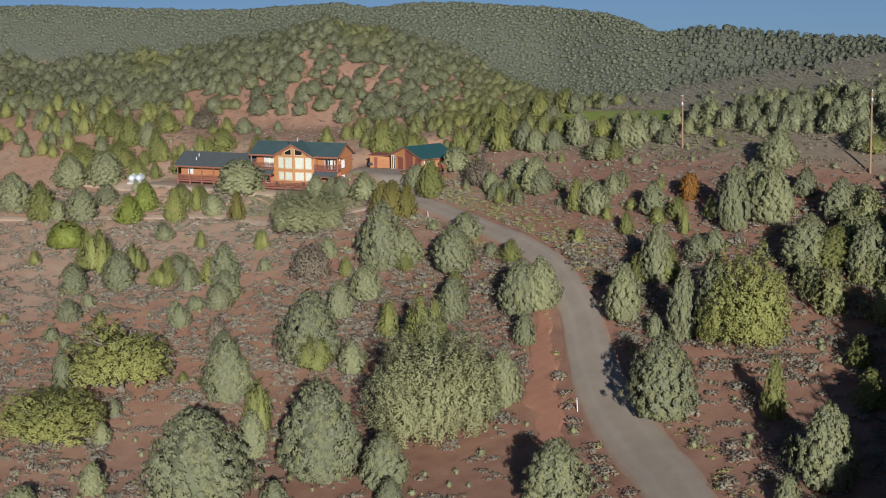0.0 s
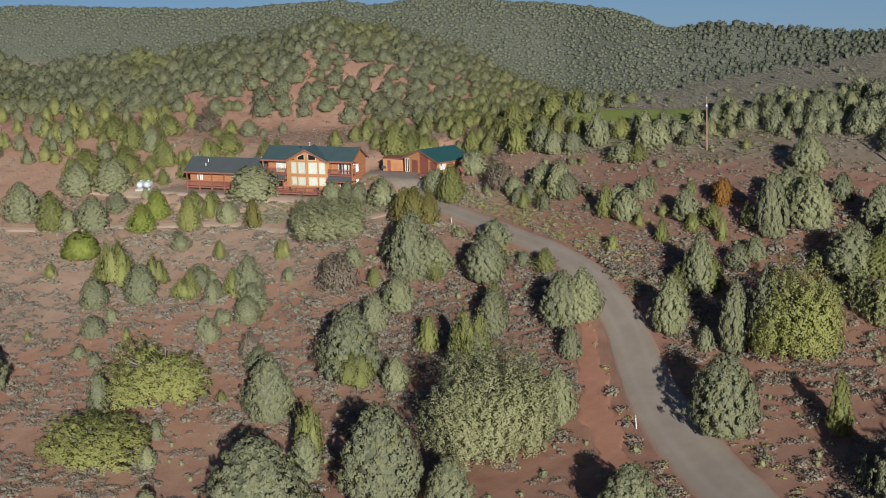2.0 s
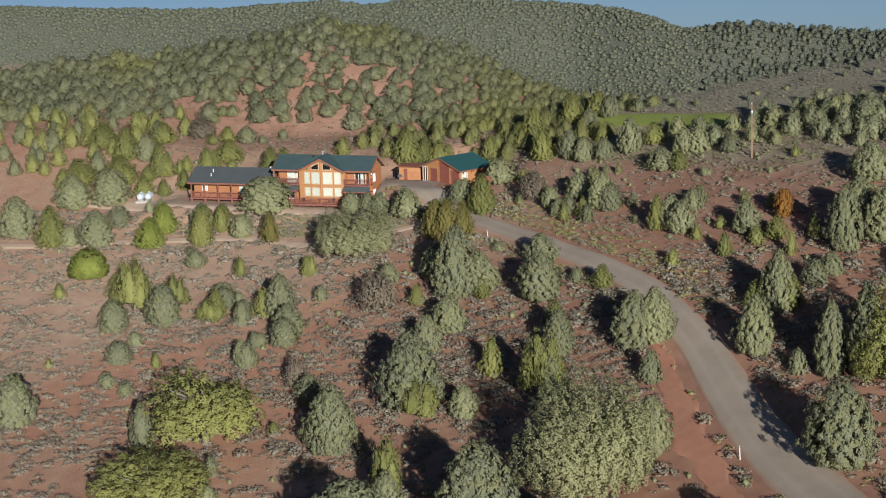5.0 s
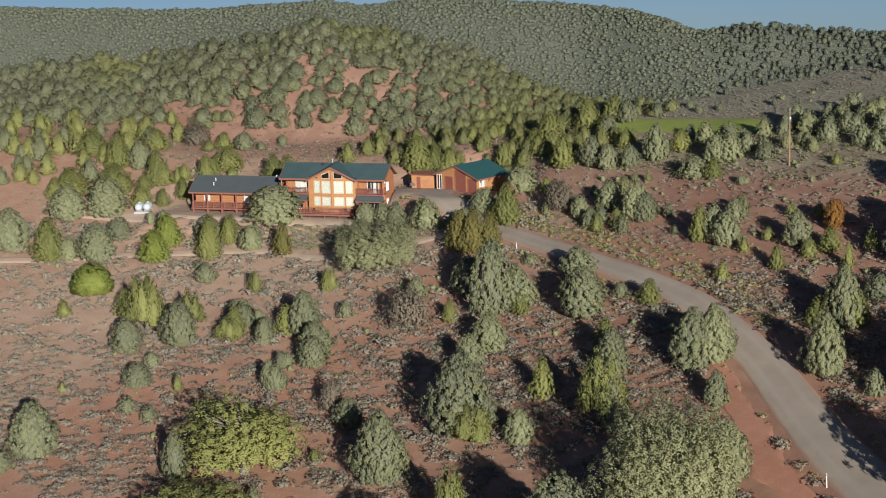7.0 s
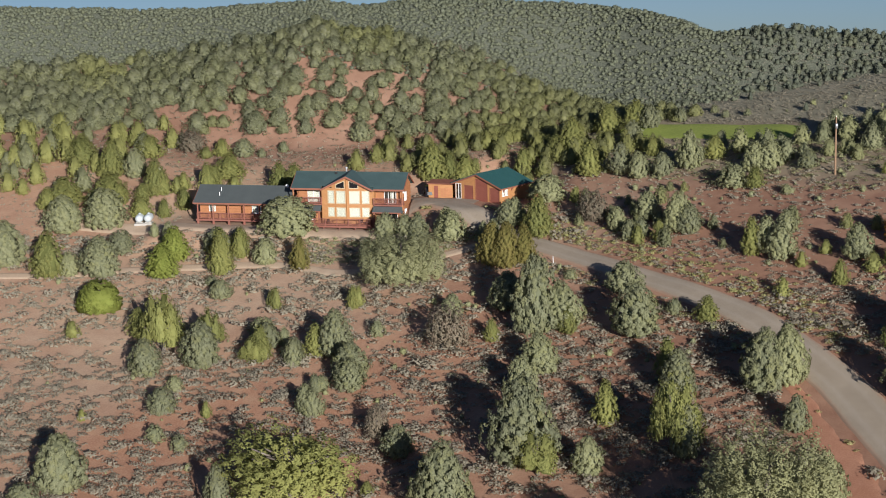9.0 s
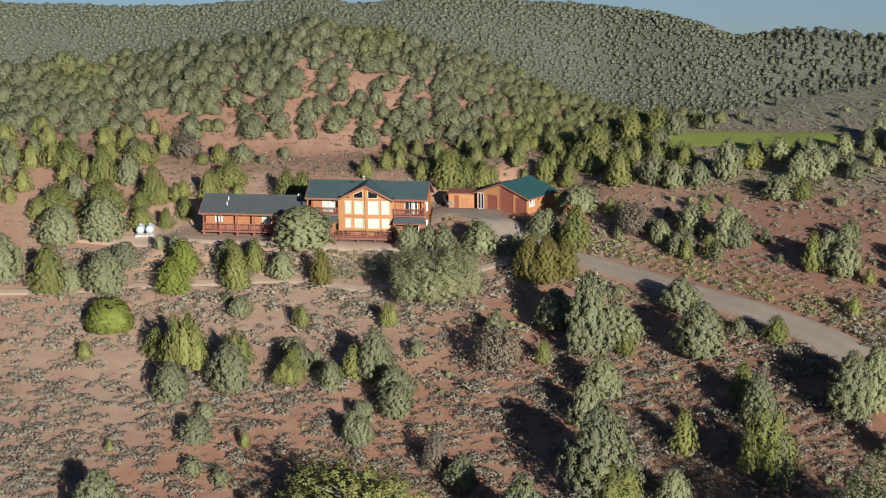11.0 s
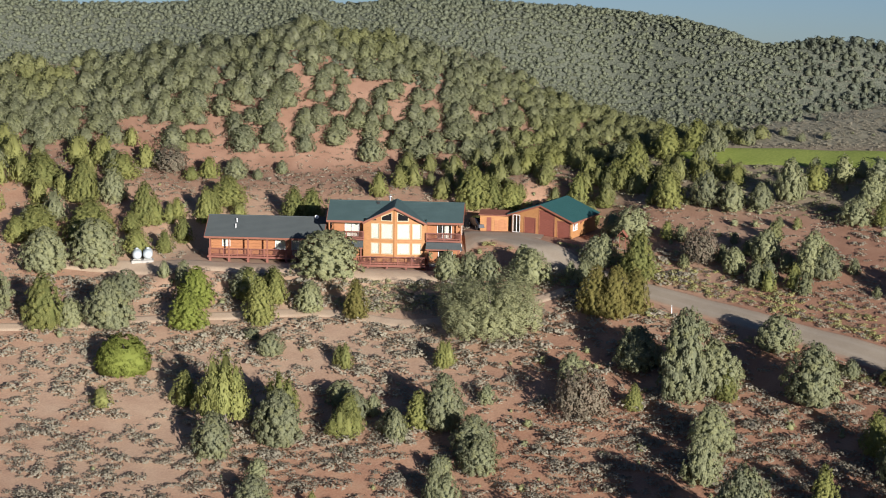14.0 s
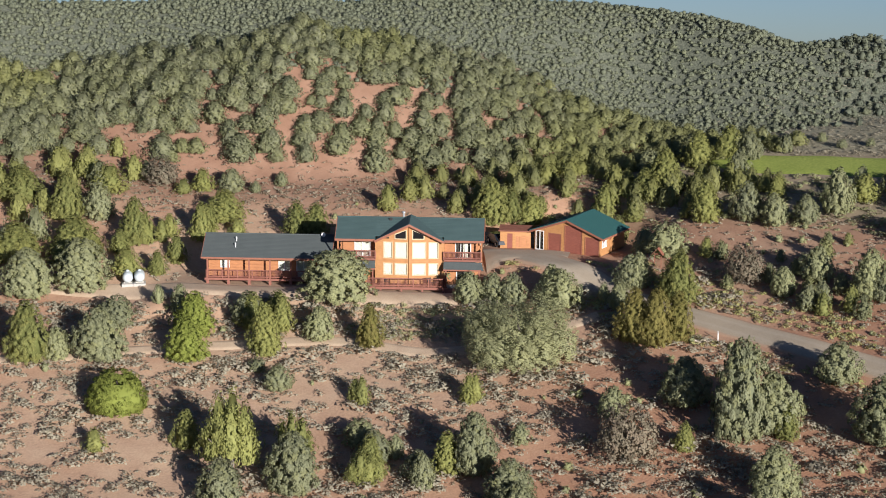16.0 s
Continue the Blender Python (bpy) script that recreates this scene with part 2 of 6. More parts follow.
def leafy(name, V, F, tone, N, mat):
    """A mesh of many small leaves, lit as the rounded mass that they form."""
    V, F, N = np.asarray(V, float), np.asarray(F, np.int32).copy(), np.asarray(N, float)
    N = N / (np.linalg.norm(N, axis=1)[:, None] + 1e-9)
    flat = np.cross(V[F[:, 1]] - V[F[:, 0]], V[F[:, 2]] - V[F[:, 0]])
    turned = np.einsum("ij,ij->i", flat, N[F].mean(1)) < 0
    F[turned] = F[turned][:, [0, 2, 1]]
    me = bpy.data.meshes.new(name)
    me.vertices.add(len(V))
    me.vertices.foreach_set("co", V.astype(np.float32).ravel())
    me.loops.add(len(F) * 3)
    me.loops.foreach_set("vertex_index", F.ravel())
    me.polygons.add(len(F))
    me.polygons.foreach_set("loop_start", np.arange(0, len(F) * 3, 3, dtype=np.int32))
    me.update(calc_edges=True)
    me.polygons.foreach_set("use_smooth", np.ones(len(F), bool))
    me.materials.append(mat)
    me.attributes.new("tone", "FLOAT", "POINT").data.foreach_set("value", np.asarray(tone, np.float32))
    me.attributes.new("custom_normal", "FLOAT_VECTOR", "POINT").data.foreach_set("vector", N.astype(np.float32).ravel())
    return me


def part(name, me, parent, at=None, label=""):
    """Links mesh data as one object under a thing or a part."""
    ob = new(name, me)
    ob.parent = parent
    if at is not None:
        ob.matrix_basis = at
    return tagged(ob, label) if label else ob


def thing(name, label, category, at=None, group="", kind=""):
    ob = new(name)
    ob.empty_display_size = 0.2
    if at is not None:
        ob.matrix_basis = at
    return tagged(ob, label, category, group, kind)


def box_data(x0, x1, y0, y1, z0, z1, bevel=0.0):
    """A box, with its vertical and long edges softened where bevel is given."""
    bm = bmesh.new()
    bmesh.ops.create_cube(bm, size=1)
    for v in bm.verts:
        v.co = ((x0 + x1) / 2 + v.co.x * (x1 - x0), (y0 + y1) / 2 + v.co.y * (y1 - y0), (z0 + z1) / 2 + v.co.z * (z1 - z0))
    if bevel:
        bmesh.ops.bevel(bm, geom=bm.edges[:], offset=bevel, segments=1, affect="EDGES")
    return bm


def to_mesh(name, bm, mat):
    me = bpy.data.meshes.new(name)
    bm.to_mesh(me)
    bm.free()
    me.materials.append(mat)
    return me


def box(name, x0, x1, y0, y1, z0, z1, mat, parent, bevel=0.015, label=""):
    return part(name, to_mesh(name, box_data(x0, x1, y0, y1, z0, z1, bevel), mat), parent, None, label)


def prism(name, outline, depth, mat, parent, label=""):
    """A closed outline of 3D points pushed out along the vector depth."""
    bm = bmesh.new()
    a = [bm.verts.new(p) for p in outline]
    b = [bm.verts.new(Vector(p) + Vector(depth)) for p in outline]
    bm.faces.new(a)
    bm.faces.new(b[::-1])
    for i in range(len(a)):
        j = (i + 1) % len(a)
        bm.faces.new((a[j], a[i], b[i], b[j]))
    bmesh.ops.recalc_face_normals(bm, faces=bm.faces[:])
    return part(name, to_mesh(name, bm, mat), parent, None, label)


def tube(name, a, b, r0, r1, mat, parent, sides=10, label=""):
    a, b = Vector(a), Vector(b)
    bm = bmesh.new()
    bmesh.ops.create_cone(bm, cap_ends=True, segments=sides, radius1=r0, radius2=r1, depth=(b - a).length)
    turn = (b - a).to_track_quat("Z", "Y").to_matrix().to_4x4()
    bmesh.ops.transform(bm, matrix=Matrix.Translation((a + b) / 2) @ turn, verts=bm.verts[:])
    return part(name, to_mesh(name, bm, mat), parent, None, label)


def lathe(name, profile, mat, parent, at=None, sides=20, label=""):
    """A turned shape from (radius, height) pairs."""
    verts, faces = [], []
    for r, z in profile:
        for k in range(sides):
            a = 2 * math.pi * k / sides
            verts.append((r * math.cos(a), r * math.sin(a), z))
    for i in range(len(profile) - 1):
        for k in range(sides):
            j = (k + 1) % sides
            faces.append((i * sides + k, i * sides + j, (i + 1) * sides + j, (i + 1) * sides + k))
    faces.append(tuple(range(sides))[::-1])
    faces.append(tuple(range((len(profile) - 1) * sides, len(profile) * sides)))
    return part(name, mesh_of(name, verts, faces, mat, True), parent, at, label)


# ---- terrain: one smooth sheet, hill behind the house, wooded ridge beyond ----
def bump(x, y, cx, cy, sx, sy):
    return np.exp(-((x - cx) / sx) ** 2 - ((y - cy) / sy) ** 2)


def ease(a, b, v):
    k = np.clip((v - a) / (b - a), 0, 1)
    return k * k * (3 - 2 * k)


def wavy(x, y, step, seed):
    """Soft lumps of about the given size, between -1 and 1."""
    a = np.sin(x / step + seed) * np.cos(y / step * 1.13 - seed * 1.7)
    b = np.sin((0.6 * x + 0.8 * y) / step * 1.71 + seed * 2.3) * np.cos((0.8 * x - 0.6 * y) / step * 1.37 + seed)
    return 0.6 * a + 0.4 * b


def height(x, y):
    x, y = np.asarray(x, float), np.asarray(y, float)
    u, v = np.tanh(x / 100), np.tanh((np.minimum(y, 60) + 25) / 60)
    z = -6.7 + 6.85 * u + 16.64 * v + 16.44 * u * u + 5.76 * u * v + 2.43 * v * v - 2.46 * u * u * v - 11.02 * u * v * v + 3.86 * v ** 3 + 4.81 * u ** 3
    # level pads under the house and the garage
    house = ease(7, 1, np.maximum(np.abs(x + 8.5) - 17.5, np.abs(y - 2.6) - 4.2))
    z = z * (1 - house)
    yard = ease(7, 1.5, np.hypot((x - 18) / 1.1, y - 8) - 6.5)
    z = z * (1 - yard) + 3.3 * yard
    z = z + 0.16 * wavy(x, y, 9, 1) + 0.1 * wavy(x, y, 3.1, 4)
    # hill behind the house
    crest = np.interp(x, [-140, -96, -62, -44, -30, -19, -8, 5, 16, 27, 36, 48], [10, 12.3, 16.0, 18.6, 22.0, 25.2, 23.4, 20.6, 18.0, 15.0, 12.6, 11.5])
    foot = 28 + 2 * ease(-20, -60, x) + 1.5 * wavy(x, y, 9, 2)
    hill = z + (crest + 0.5 * wavy(x, y, 7, 3) - z) * ease(foot, foot + 15.5, y) * (1 - ease(30, 50, x)) - 0.3 * np.maximum(y - 45, 0)
    z = np.where(x < 50, np.maximum(z, hill), z)
    # ridge that closes the view, and the knoll at its eastern end
    back = 56 - 13 * ease(25, 58, x)
    sky_line = np.interp(x, [-115, -90, -72, -58, -44, -31, -21, -13, -3, 9, 20, 30, 39, 45, 51, 57, 63, 68, 73, 80, 92, 120], [29.0, 29.2, 28.6, 28.3, 28.4, 29.1, 29.8, 28.8, 29.7, 29.6, 29.2, 28.4, 27.8, 26.6, 24.8, 25.3, 25.9, 25.2, 24.9, 24.2, 24, 24])
    low = back - 14 + 5 * ease(30, 58, x)
    ridge = z + (sky_line + 0.25 * wavy(x, y, 5, 5) - z) * ease(low, back, y)
    z = np.where(y > low, np.maximum(z, ridge), z)
    # beyond the ridge the land falls away
    return z - 0.3 * np.maximum(y - back - 2, 0)


# ---- ground ----
def spread(lo, hi, step, reach):
    core = np.arange(lo, hi + step, step)
    out = step * 1.35 ** np.arange(1, 30)
    out = np.cumsum(out)
    out = out[out < reach]
    return np.concatenate([(lo - out)[::-1], core, core[-1] + out])


gx, gy = spread(-130, 150, 1.4, 4200), spread(-125, 72, 1.4, 4200)
GX, GY = np.meshgrid(gx, gy)
GZ = height(GX, GY)
nx, ny = len(gx), len(gy)
idx = np.arange(nx * ny).reshape(ny, nx)
quads = np.stack([idx[:-1, :-1], idx[:-1, 1:], idx[1:, 1:], idx[1:, :-1]], -1).reshape(-1, 4)
ground = new("ground", mesh_of("ground", np.stack([GX, GY, GZ], -1).reshape(-1, 3), quads, M["soil"], True))
tagged(ground, "red desert soil with paler sandy patches, rising to wooded hills", "ground", kind="structure")


def smooth_line(points, step=1.0):
    """A Catmull-Rom line through plan points, at even steps."""
    p = np.array(points, float)
    p = np.vstack([2 * p[0] - p[1], p, 2 * p[-1] - p[-2]])
    out = []
    for i in range(1, len(p) - 2):
        n = max(2, int(np.hypot(*(p[i + 1] - p[i])) / step))
        for k in range(n):
            t = k / n
            out.append(0.5 * (2 * p[i] + (p[i + 1] - p[i - 1]) * t + (2 * p[i - 1] - 5 * p[i] + 4 * p[i + 1] - p[i + 2]) * t * t + (3 * p[i] - p[i - 1] - 3 * p[i + 1] + p[i + 2]) * t ** 3))
    return np.array(out + [p[-2]])


def ribbon(name, line, widths, lift, mat, across=8, crown=0.05, ragged=0.0):
    """A band of ground along a line, with its edges turned down into the soil."""
    d = np.gradient(line, axis=0)
    d /= np.linalg.norm(d, axis=1)[:, None]
    side = np.stack([d[:, 1], -d[:, 0]], -1)
    rows = []
    for k in range(across + 1):
        s = k / across * 2 - 1
        wob = 1 + ragged * np.array([math.sin(i * 0.9 + 3 * s) * math.cos(i * 0.37 + 5 * s) for i in range(len(line))])
        xy = line + side * (widths * 0.5 * s * wob)[:, None]
        z = height(xy[:, 0], xy[:, 1]) + lift + crown * (1 - s * s) - (lift + 0.12) * (abs(s) > 0.99)
        rows.append(np.column_stack([xy, z]))
    v = np.stack(rows, 1).reshape(-1, 3)
    m = across + 1
    i = np.arange(len(line) * m).reshape(len(line), m)
    q = np.stack([i[:-1, :-1], i[:-1, 1:], i[1:, 1:], i[1:, :-1]], -1).reshape(-1, 4)
    return new(name, mesh_of(name, v, q, mat, True, np.tile(np.abs(np.linspace(-1, 1, m)), len(line))))


ROAD = smooth_line([(190, -300), (165, -235), (140, -180), (120, -140), (108, -114), (99.7, -99.1), (94.1, -91.2), (84.8, -77.4), (78.6, -66), (74.2, -57.1), (69.2, -49.1), (62.4, -39.8), (53.9, -31.6), (46, -24.8), (37.8, -17.9), (29.8, -11.5), (24.1, -6), (17.9, 0.2), (14.5, 3.6)])
road_w = np.interp(np.arange(len(ROAD)), [0, len(ROAD) - 110, len(ROAD) - 80, len(ROAD) - 45, len(ROAD) - 15, len(ROAD) - 1], [8.0, 7.0, 5.2, 3.5, 3.2, 6.0])
tagged(ribbon("road", ROAD, road_w, 0.12, M["road"], 24, 0.08, 0.03), "grey gravel driveway curving up to the house", "road", kind="structure")
yard_line = smooth_line([(8.8, 4.4), (12.5, 4.8), (15.5, 5.2), (19.0, 4.8)])
tagged(ribbon("yard", yard_line, np.linspace(7.5, 4.0, len(yard_line)), 0.10, M["road"], 10, 0.05, 0.01), "grey gravel parking yard before the garage", "yard", kind="structure")
front = smooth_line([(-44, -0.6), (-33, -1.2), (-20, -2.1), (-8, -3.0), (0, -3.6), (6, -3.8)])
tagged(ribbon("pavement", front, np.interp(np.arange(len(front)), [0, 12, len(front) * 0.6, len(front) - 1], [3.0, 4.0, 4.6, 4.6]), 0.15, M["yard"], 8, 0.02, 0.06), "pale bare gravel strip along the house front", "gravel strip", kind="structure")
track = smooth_line([(-70, -20), (-47, -16.8), (-28, -13.4), (-14, -11.6), (-5.9, -11.9), (3.2, -14.6), (12, -13.6), (22, -10.5)])
tagged(ribbon("track", track, np.full(len(track), 2.2), 0.12, M["yard"], 6, 0.0, 0.08), "faint pale dirt track through the sagebrush", "dirt track", kind="structure")
verge = smooth_line([(88.5, -97), (84, -90), (79.2, -81.5), (73.4, -68.5), (69.6, -58.5), (66.5, -51.5)])
tagged(ribbon("verge", verge, np.interp(np.arange(len(verge)), [0, len(verge) / 2, len(verge) - 1], [2.0, 4.6, 1.0]), 0.05, M["earth"], 12, 0.02, 0.45), "bare red earth verge beside the driveway", "earth verge", kind="structure")
field = smooth_line([(38, 26), (42, 23.8), (50, 19.8), (59, 14.9), (66, 11)])
tagged(ribbon("meadow", field, np.interp(np.arange(len(field)), [0, 5, len(field) - 6, len(field) - 1], [3, 6.4, 6.6, 5]), 0.10, M["meadow"], 8, 0.05, 0.05), "mown bright green meadow in the valley", "meadow", kind="structure")


# ---- foliage ----
def envelope(kind, z):
    if kind == "pinyon":
        return 0.5 * np.sin(np.pi * np.clip(z, 0, 1) ** 0.59 * 0.96 + 0.1) ** 0.72
    if kind == "round":
        return 0.5 * np.sqrt(np.clip(1 - ((z - 0.42) / 0.59) ** 2, 0.02, 1))
    if kind == "juniper":
        return 0.5 * np.clip(1 - z, 0, 1) ** 0.62 * (0.55 + 0.45 * np.clip(z / 0.22, 0, 1)) * 1.12
    if kind == "heap":
        return 0.5 * np.clip(1 - np.clip(z, 0, 1) ** 1.5, 0.01, 1) ** 0.75 * (0.72 + 0.28 * np.clip(z / 0.16, 0, 1))
    if kind == "broad":
        return 0.5 * np.sqrt(np.clip(1 - ((z - 0.35) / 0.65) ** 2, 0.02, 1))
    return 0.5 * np.sqrt(np.clip(1 - ((z - 0.15) / 0.86) ** 2, 0.02, 1))


def sprays(points, ways, size, rng, fat=0.42, face=None, loose=0.22):
    """Small pointed leaf sprays at points, along ways, turned roughly to a facing way: verts and faces."""
    n = len(points)
    ways = ways / np.linalg.norm(ways, axis=1)[:, None]
    out = face / (np.linalg.norm(face, axis=1)[:, None] + 1e-9)
    ways = ways - 0.8 * np.einsum("ij,ij->i", ways, out)[:, None] * out + 0.12 * rng.normal(size=ways.shape)
    ways = ways / np.linalg.norm(ways, axis=1)[:, None]
    side = np.cross(ways, face + loose * rng.normal(size=(n, 3)))
    side /= np.linalg.norm(side, axis=1)[:, None] + 1e-9
    size = size[:, None] * (0.7 + 0.6 * rng.random((n, 1)))
    v = np.empty((n, 3, 3))
    v[:, 0] = points - size * fat * side
    v[:, 1] = points + size * fat * side
    v[:, 2] = points + size * ways
    fan = rng.random(n) < 0.4
    tip = (points + size * ways)[fan]
    v[fan, 0], v[fan, 1], v[fan, 2] = tip + (size * fat * side)[fan], tip - (size * fat * side)[fan], points[fan]
    f = np.arange(n * 3).reshape(n, 3)
    return v.reshape(-1, 3), f


def crown_arrays(kind, clumps, per, spray, seed, clump_r=0.13, open_=0.0, core=True, rise=0.35, rows=7, cols=10, scale=None, fat=0.4, solid=0.58, lumpy=0.8, even=1.0, grain=0.32):
    """A crown one unit high and wide: clumps of sprays over a lumpy core."""
    rng = np.random.default_rng(seed)
    levels = np.linspace(0.02, 0.985, 200)
    girth = envelope(kind, levels)
    area = np.cumsum(girth * np.hypot(np.gradient(girth), np.gradient(levels)))
    z = np.interp((np.arange(clumps) + 0.2 + 0.6 * rng.random(clumps)) / clumps, area / area[-1], levels)
    th = (np.arange(clumps) * 2.39996 + rng.random(clumps) * 0.5) % (2 * np.pi)
    lob = 1 + even * (0.10 * np.sin(3 * th + seed) + 0.08 * np.sin(5 * th + 7 * z + seed * 2) + 0.14 * rng.normal(size=clumps))
    r = envelope(kind, z) * lob * (0.80 + 0.22 * rng.random(clumps))
    cen = np.stack([r * np.cos(th), r * np.sin(th), z * 0.96], -1)
    rad = clump_r * (0.55 + 0.65 * rng.random(clumps))
    pick = np.repeat(np.arange(clumps), per)
    d = rng.normal(size=(len(pick), 3))
    out = cen[pick] * [1, 1, 0.25] + [0, 0, 0.10]
    d = d / np.linalg.norm(d, axis=1)[:, None] + 0.75 * out / (np.linalg.norm(out, axis=1)[:, None] + 1e-6)
    d[:, 2] += 0.25
    d /= np.linalg.norm(d, axis=1)[:, None]
    pts = cen[pick] + d * (rad[pick] * (0.55 + 0.45 * rng.random(len(pick))))[:, None] * [1, 1, 0.8]
    pts[:, 2] = np.maximum(pts[:, 2], 0.01)
    upright = kind == "juniper" or rise > 1
    way = 0.5 * d + [0, 0, rise + 0.7 if upright else 0.35] + (0.55 if upright else 1.2) * rng.normal(size=d.shape)
    if scale is not None:
        pts = pts * scale
        d = d / scale
        d /= np.linalg.norm(d, axis=1)[:, None]
        pts_c = pts / scale
    else:
        pts_c = pts
    face = d * lumpy + 0.8 * (pts_c - [0, 0, 0.3]) / 0.5
    face = face / np.linalg.norm(face, axis=1)[:, None]
    V, F = sprays(pts, way, np.full(len(pts), spray), rng, fat, face)
    N = np.repeat(face + grain * rng.normal(size=face.shape), 3, 0)
    tone = np.repeat(np.clip(0.25 + 0.35 * rng.normal(size=clumps), 0, 1)[pick], 3)
    if core:
        cv = []
        for i in range(rows + 1):
            zz = 0.03 + (0.85 - 1.6 * open_ - (0.12 if kind in ("broad", "shrub") else 0)) * i / rows
            for k in range(cols):
                a = 2 * np.pi * k / cols
                rr = float(envelope(kind, zz)) * (solid - 1.4 * open_) * (1 + 0.2 * math.sin(3 * a + seed + 5 * zz) + 0.12 * math.sin(5 * a + 9 * zz))
                cv.append((rr * math.cos(a), rr * math.sin(a), zz))
        cf = []
        for i in range(rows):
            for k in range(cols):
                j = (k + 1) % cols
                p, q_, s_, t_ = i * cols + k, i * cols + j, (i + 1) * cols + j, (i + 1) * cols + k
                cf += [(p, q_, s_), (p, s_, t_)]
        F = np.vstack([F, np.array(cf) + len(V)])
        V = np.vstack([V, np.array(cv) * (1 if scale is None else scale)])
        N = np.vstack([N, np.array(cv) - [0, 0, 0.3]])
        tone = np.concatenate([tone, np.zeros(len(cv))])
    if scale is not None:
        return V, F, tone, N
    out = np.hypot(V[:, 0], V[:, 1])
    V = V * [0.5 / np.percentile(out, 98), 0.5 / np.percentile(out, 98), 1 / np.percentile(V[:, 2], 99.6)]
    return V, F, tone, N / np.linalg.norm(N, axis=1)[:, None]


def lobed_arrays(kind, lobes, seed, clumps, per, spray, thin, skirt=0.5, lean=0.5, odd=0.12):
    """A crown one unit high and wide made of several leaning lobes, with gaps between them."""
    rng = np.random.default_rng(seed + 900)
    Vs, Fs, Ts, Ns, base = [], [], [], [], 0
    for i in range(lobes):
        k = (i + 0.5) / lobes
        a = i * 2.39996 + 0.4 * rng.random()
        r = 0.36 * math.sqrt(k) * (0.85 + 0.3 * rng.random())
        tall = (1 - 0.40 * (r / 0.36) ** 2) * (1 - odd * 0.7 + odd * rng.random())
        wide = thin * (0.8 + 0.45 * rng.random())
        deep = tall * skirt
        P, F, T, N = crown_arrays(kind, clumps, per, spray, seed * 31 + i, 0.2, 0.0, kind == "juniper", 0.35, 4, 7, np.array([wide, wide, deep]), 0.34, 0.6)
        lift = tall - deep
        P[:, 0] += r * math.cos(a) + lean * 0.3 * P[:, 2] * math.cos(a)
        P[:, 1] += r * math.sin(a) + lean * 0.3 * P[:, 2] * math.sin(a)
        P[:, 2] = np.maximum(P[:, 2] + lift, 0.01)
        Vs.append(P)
        Fs.append(F + base)
        Ts.append(np.clip(T + 0.3 * rng.random(), 0, 1))
        away = P - [0, 0, 0.3]
        Ns.append(N + 0.8 * away / (np.linalg.norm(away, axis=1)[:, None] + 0.01))
        base += len(P)
    V, F, T, N = np.vstack(Vs), np.vstack(Fs), np.concatenate(Ts), np.vstack(Ns)
    out = np.percentile(np.hypot(V[:, 0], V[:, 1]), 98)
    V = V * [0.5 / out, 0.5 / out, 1 / np.percentile(V[:, 2], 99.6)]
    return V, F, T, N / np.linalg.norm(N, axis=1)[:, None]


def stalk(points, radii, V, F):
    """One tapering six-sided tube through points."""
    base = len(V)
    for i, (p, r) in enumerate(zip(points, radii)):
        w = points[min(i + 1, len(points) - 1)] - points[max(i - 1, 0)]
        w = w / np.linalg.norm(w)
        u = np.cross(w, [0.3, 0.9, 0.2])
        u /= np.linalg.norm(u)
        v = np.cross(w, u)
        for k in range(6):
            V.append(p + r * (math.cos(k * 1.0472) * u + math.sin(k * 1.0472) * v))
        if i:
            for k in range(6):
                j, lo, hi = (k + 1) % 6, base + 6 * i - 6, base + 6 * i
                F.append((lo + k, lo + j, hi + j, hi + k))


def limb_line(kind, rng, reach):
    z = 0.08 + 0.6 * rng.random()
    a = rng.random() * 6.283
    r = float(envelope(kind, min(0.95, z + 0.12))) * reach * (0.8 + 0.4 * rng.random())
    mid = np.array([0.5 * r * math.cos(a), 0.5 * r * math.sin(a), z + 0.05])
    end = np.array([r * math.cos(a + 0.2), r * math.sin(a + 0.2), z + 0.14 + 0.1 * rng.random()])
    return [np.array([0, 0, z]), mid, end]


def trunk_arrays(seed, trunk_r=0.045):
    """A tapered, slightly bent trunk, one unit high."""
    rng = np.random.default_rng(seed + 500)
    V, F = [], []
    bend = [np.array([0, 0, -0.05])] + [np.array([0.02 * rng.normal(), 0.02 * rng.normal(), 0.2 * i]) for i in range(1, 5)]
    stalk(bend, [trunk_r * (1 - 0.2 * i) + 0.004 for i in range(5)], V, F)
    return np.array(V), F


CROWNS, TRUNKS = {}, {}
# crown form, material, clump radius, openness
FORMS = {
    "pinyon": ("pinyon", "pinyon", 0.13, 0.0),
    "mound": ("shrub", "pinyon", 0.12, 0.0),
    "juniper": ("juniper", "juniper", 0.11, 0.0),
    "shrub": ("shrub", "bright", 0.12, 0.0),
    "cedar": ("juniper", "cedar", 0.11, 0.0),
    "spreading": ("broad", "spreading", 0.12, 0.10),
    "bushy": ("broad", "pale", 0.10, 0.05),
    "broad": ("broad", "olive", 0.10, 0.05),
    "bright": ("juniper", "bright", 0.11, 0.0),
    "light": ("juniper", "spreading", 0.12, 0.2),
    "tall": ("round", "spreading", 0.12, 0.10),
    "dry": ("pinyon", "brown", 0.13, 0.02),
    "rusty": ("round", "orange", 0.12, 0.0),
}


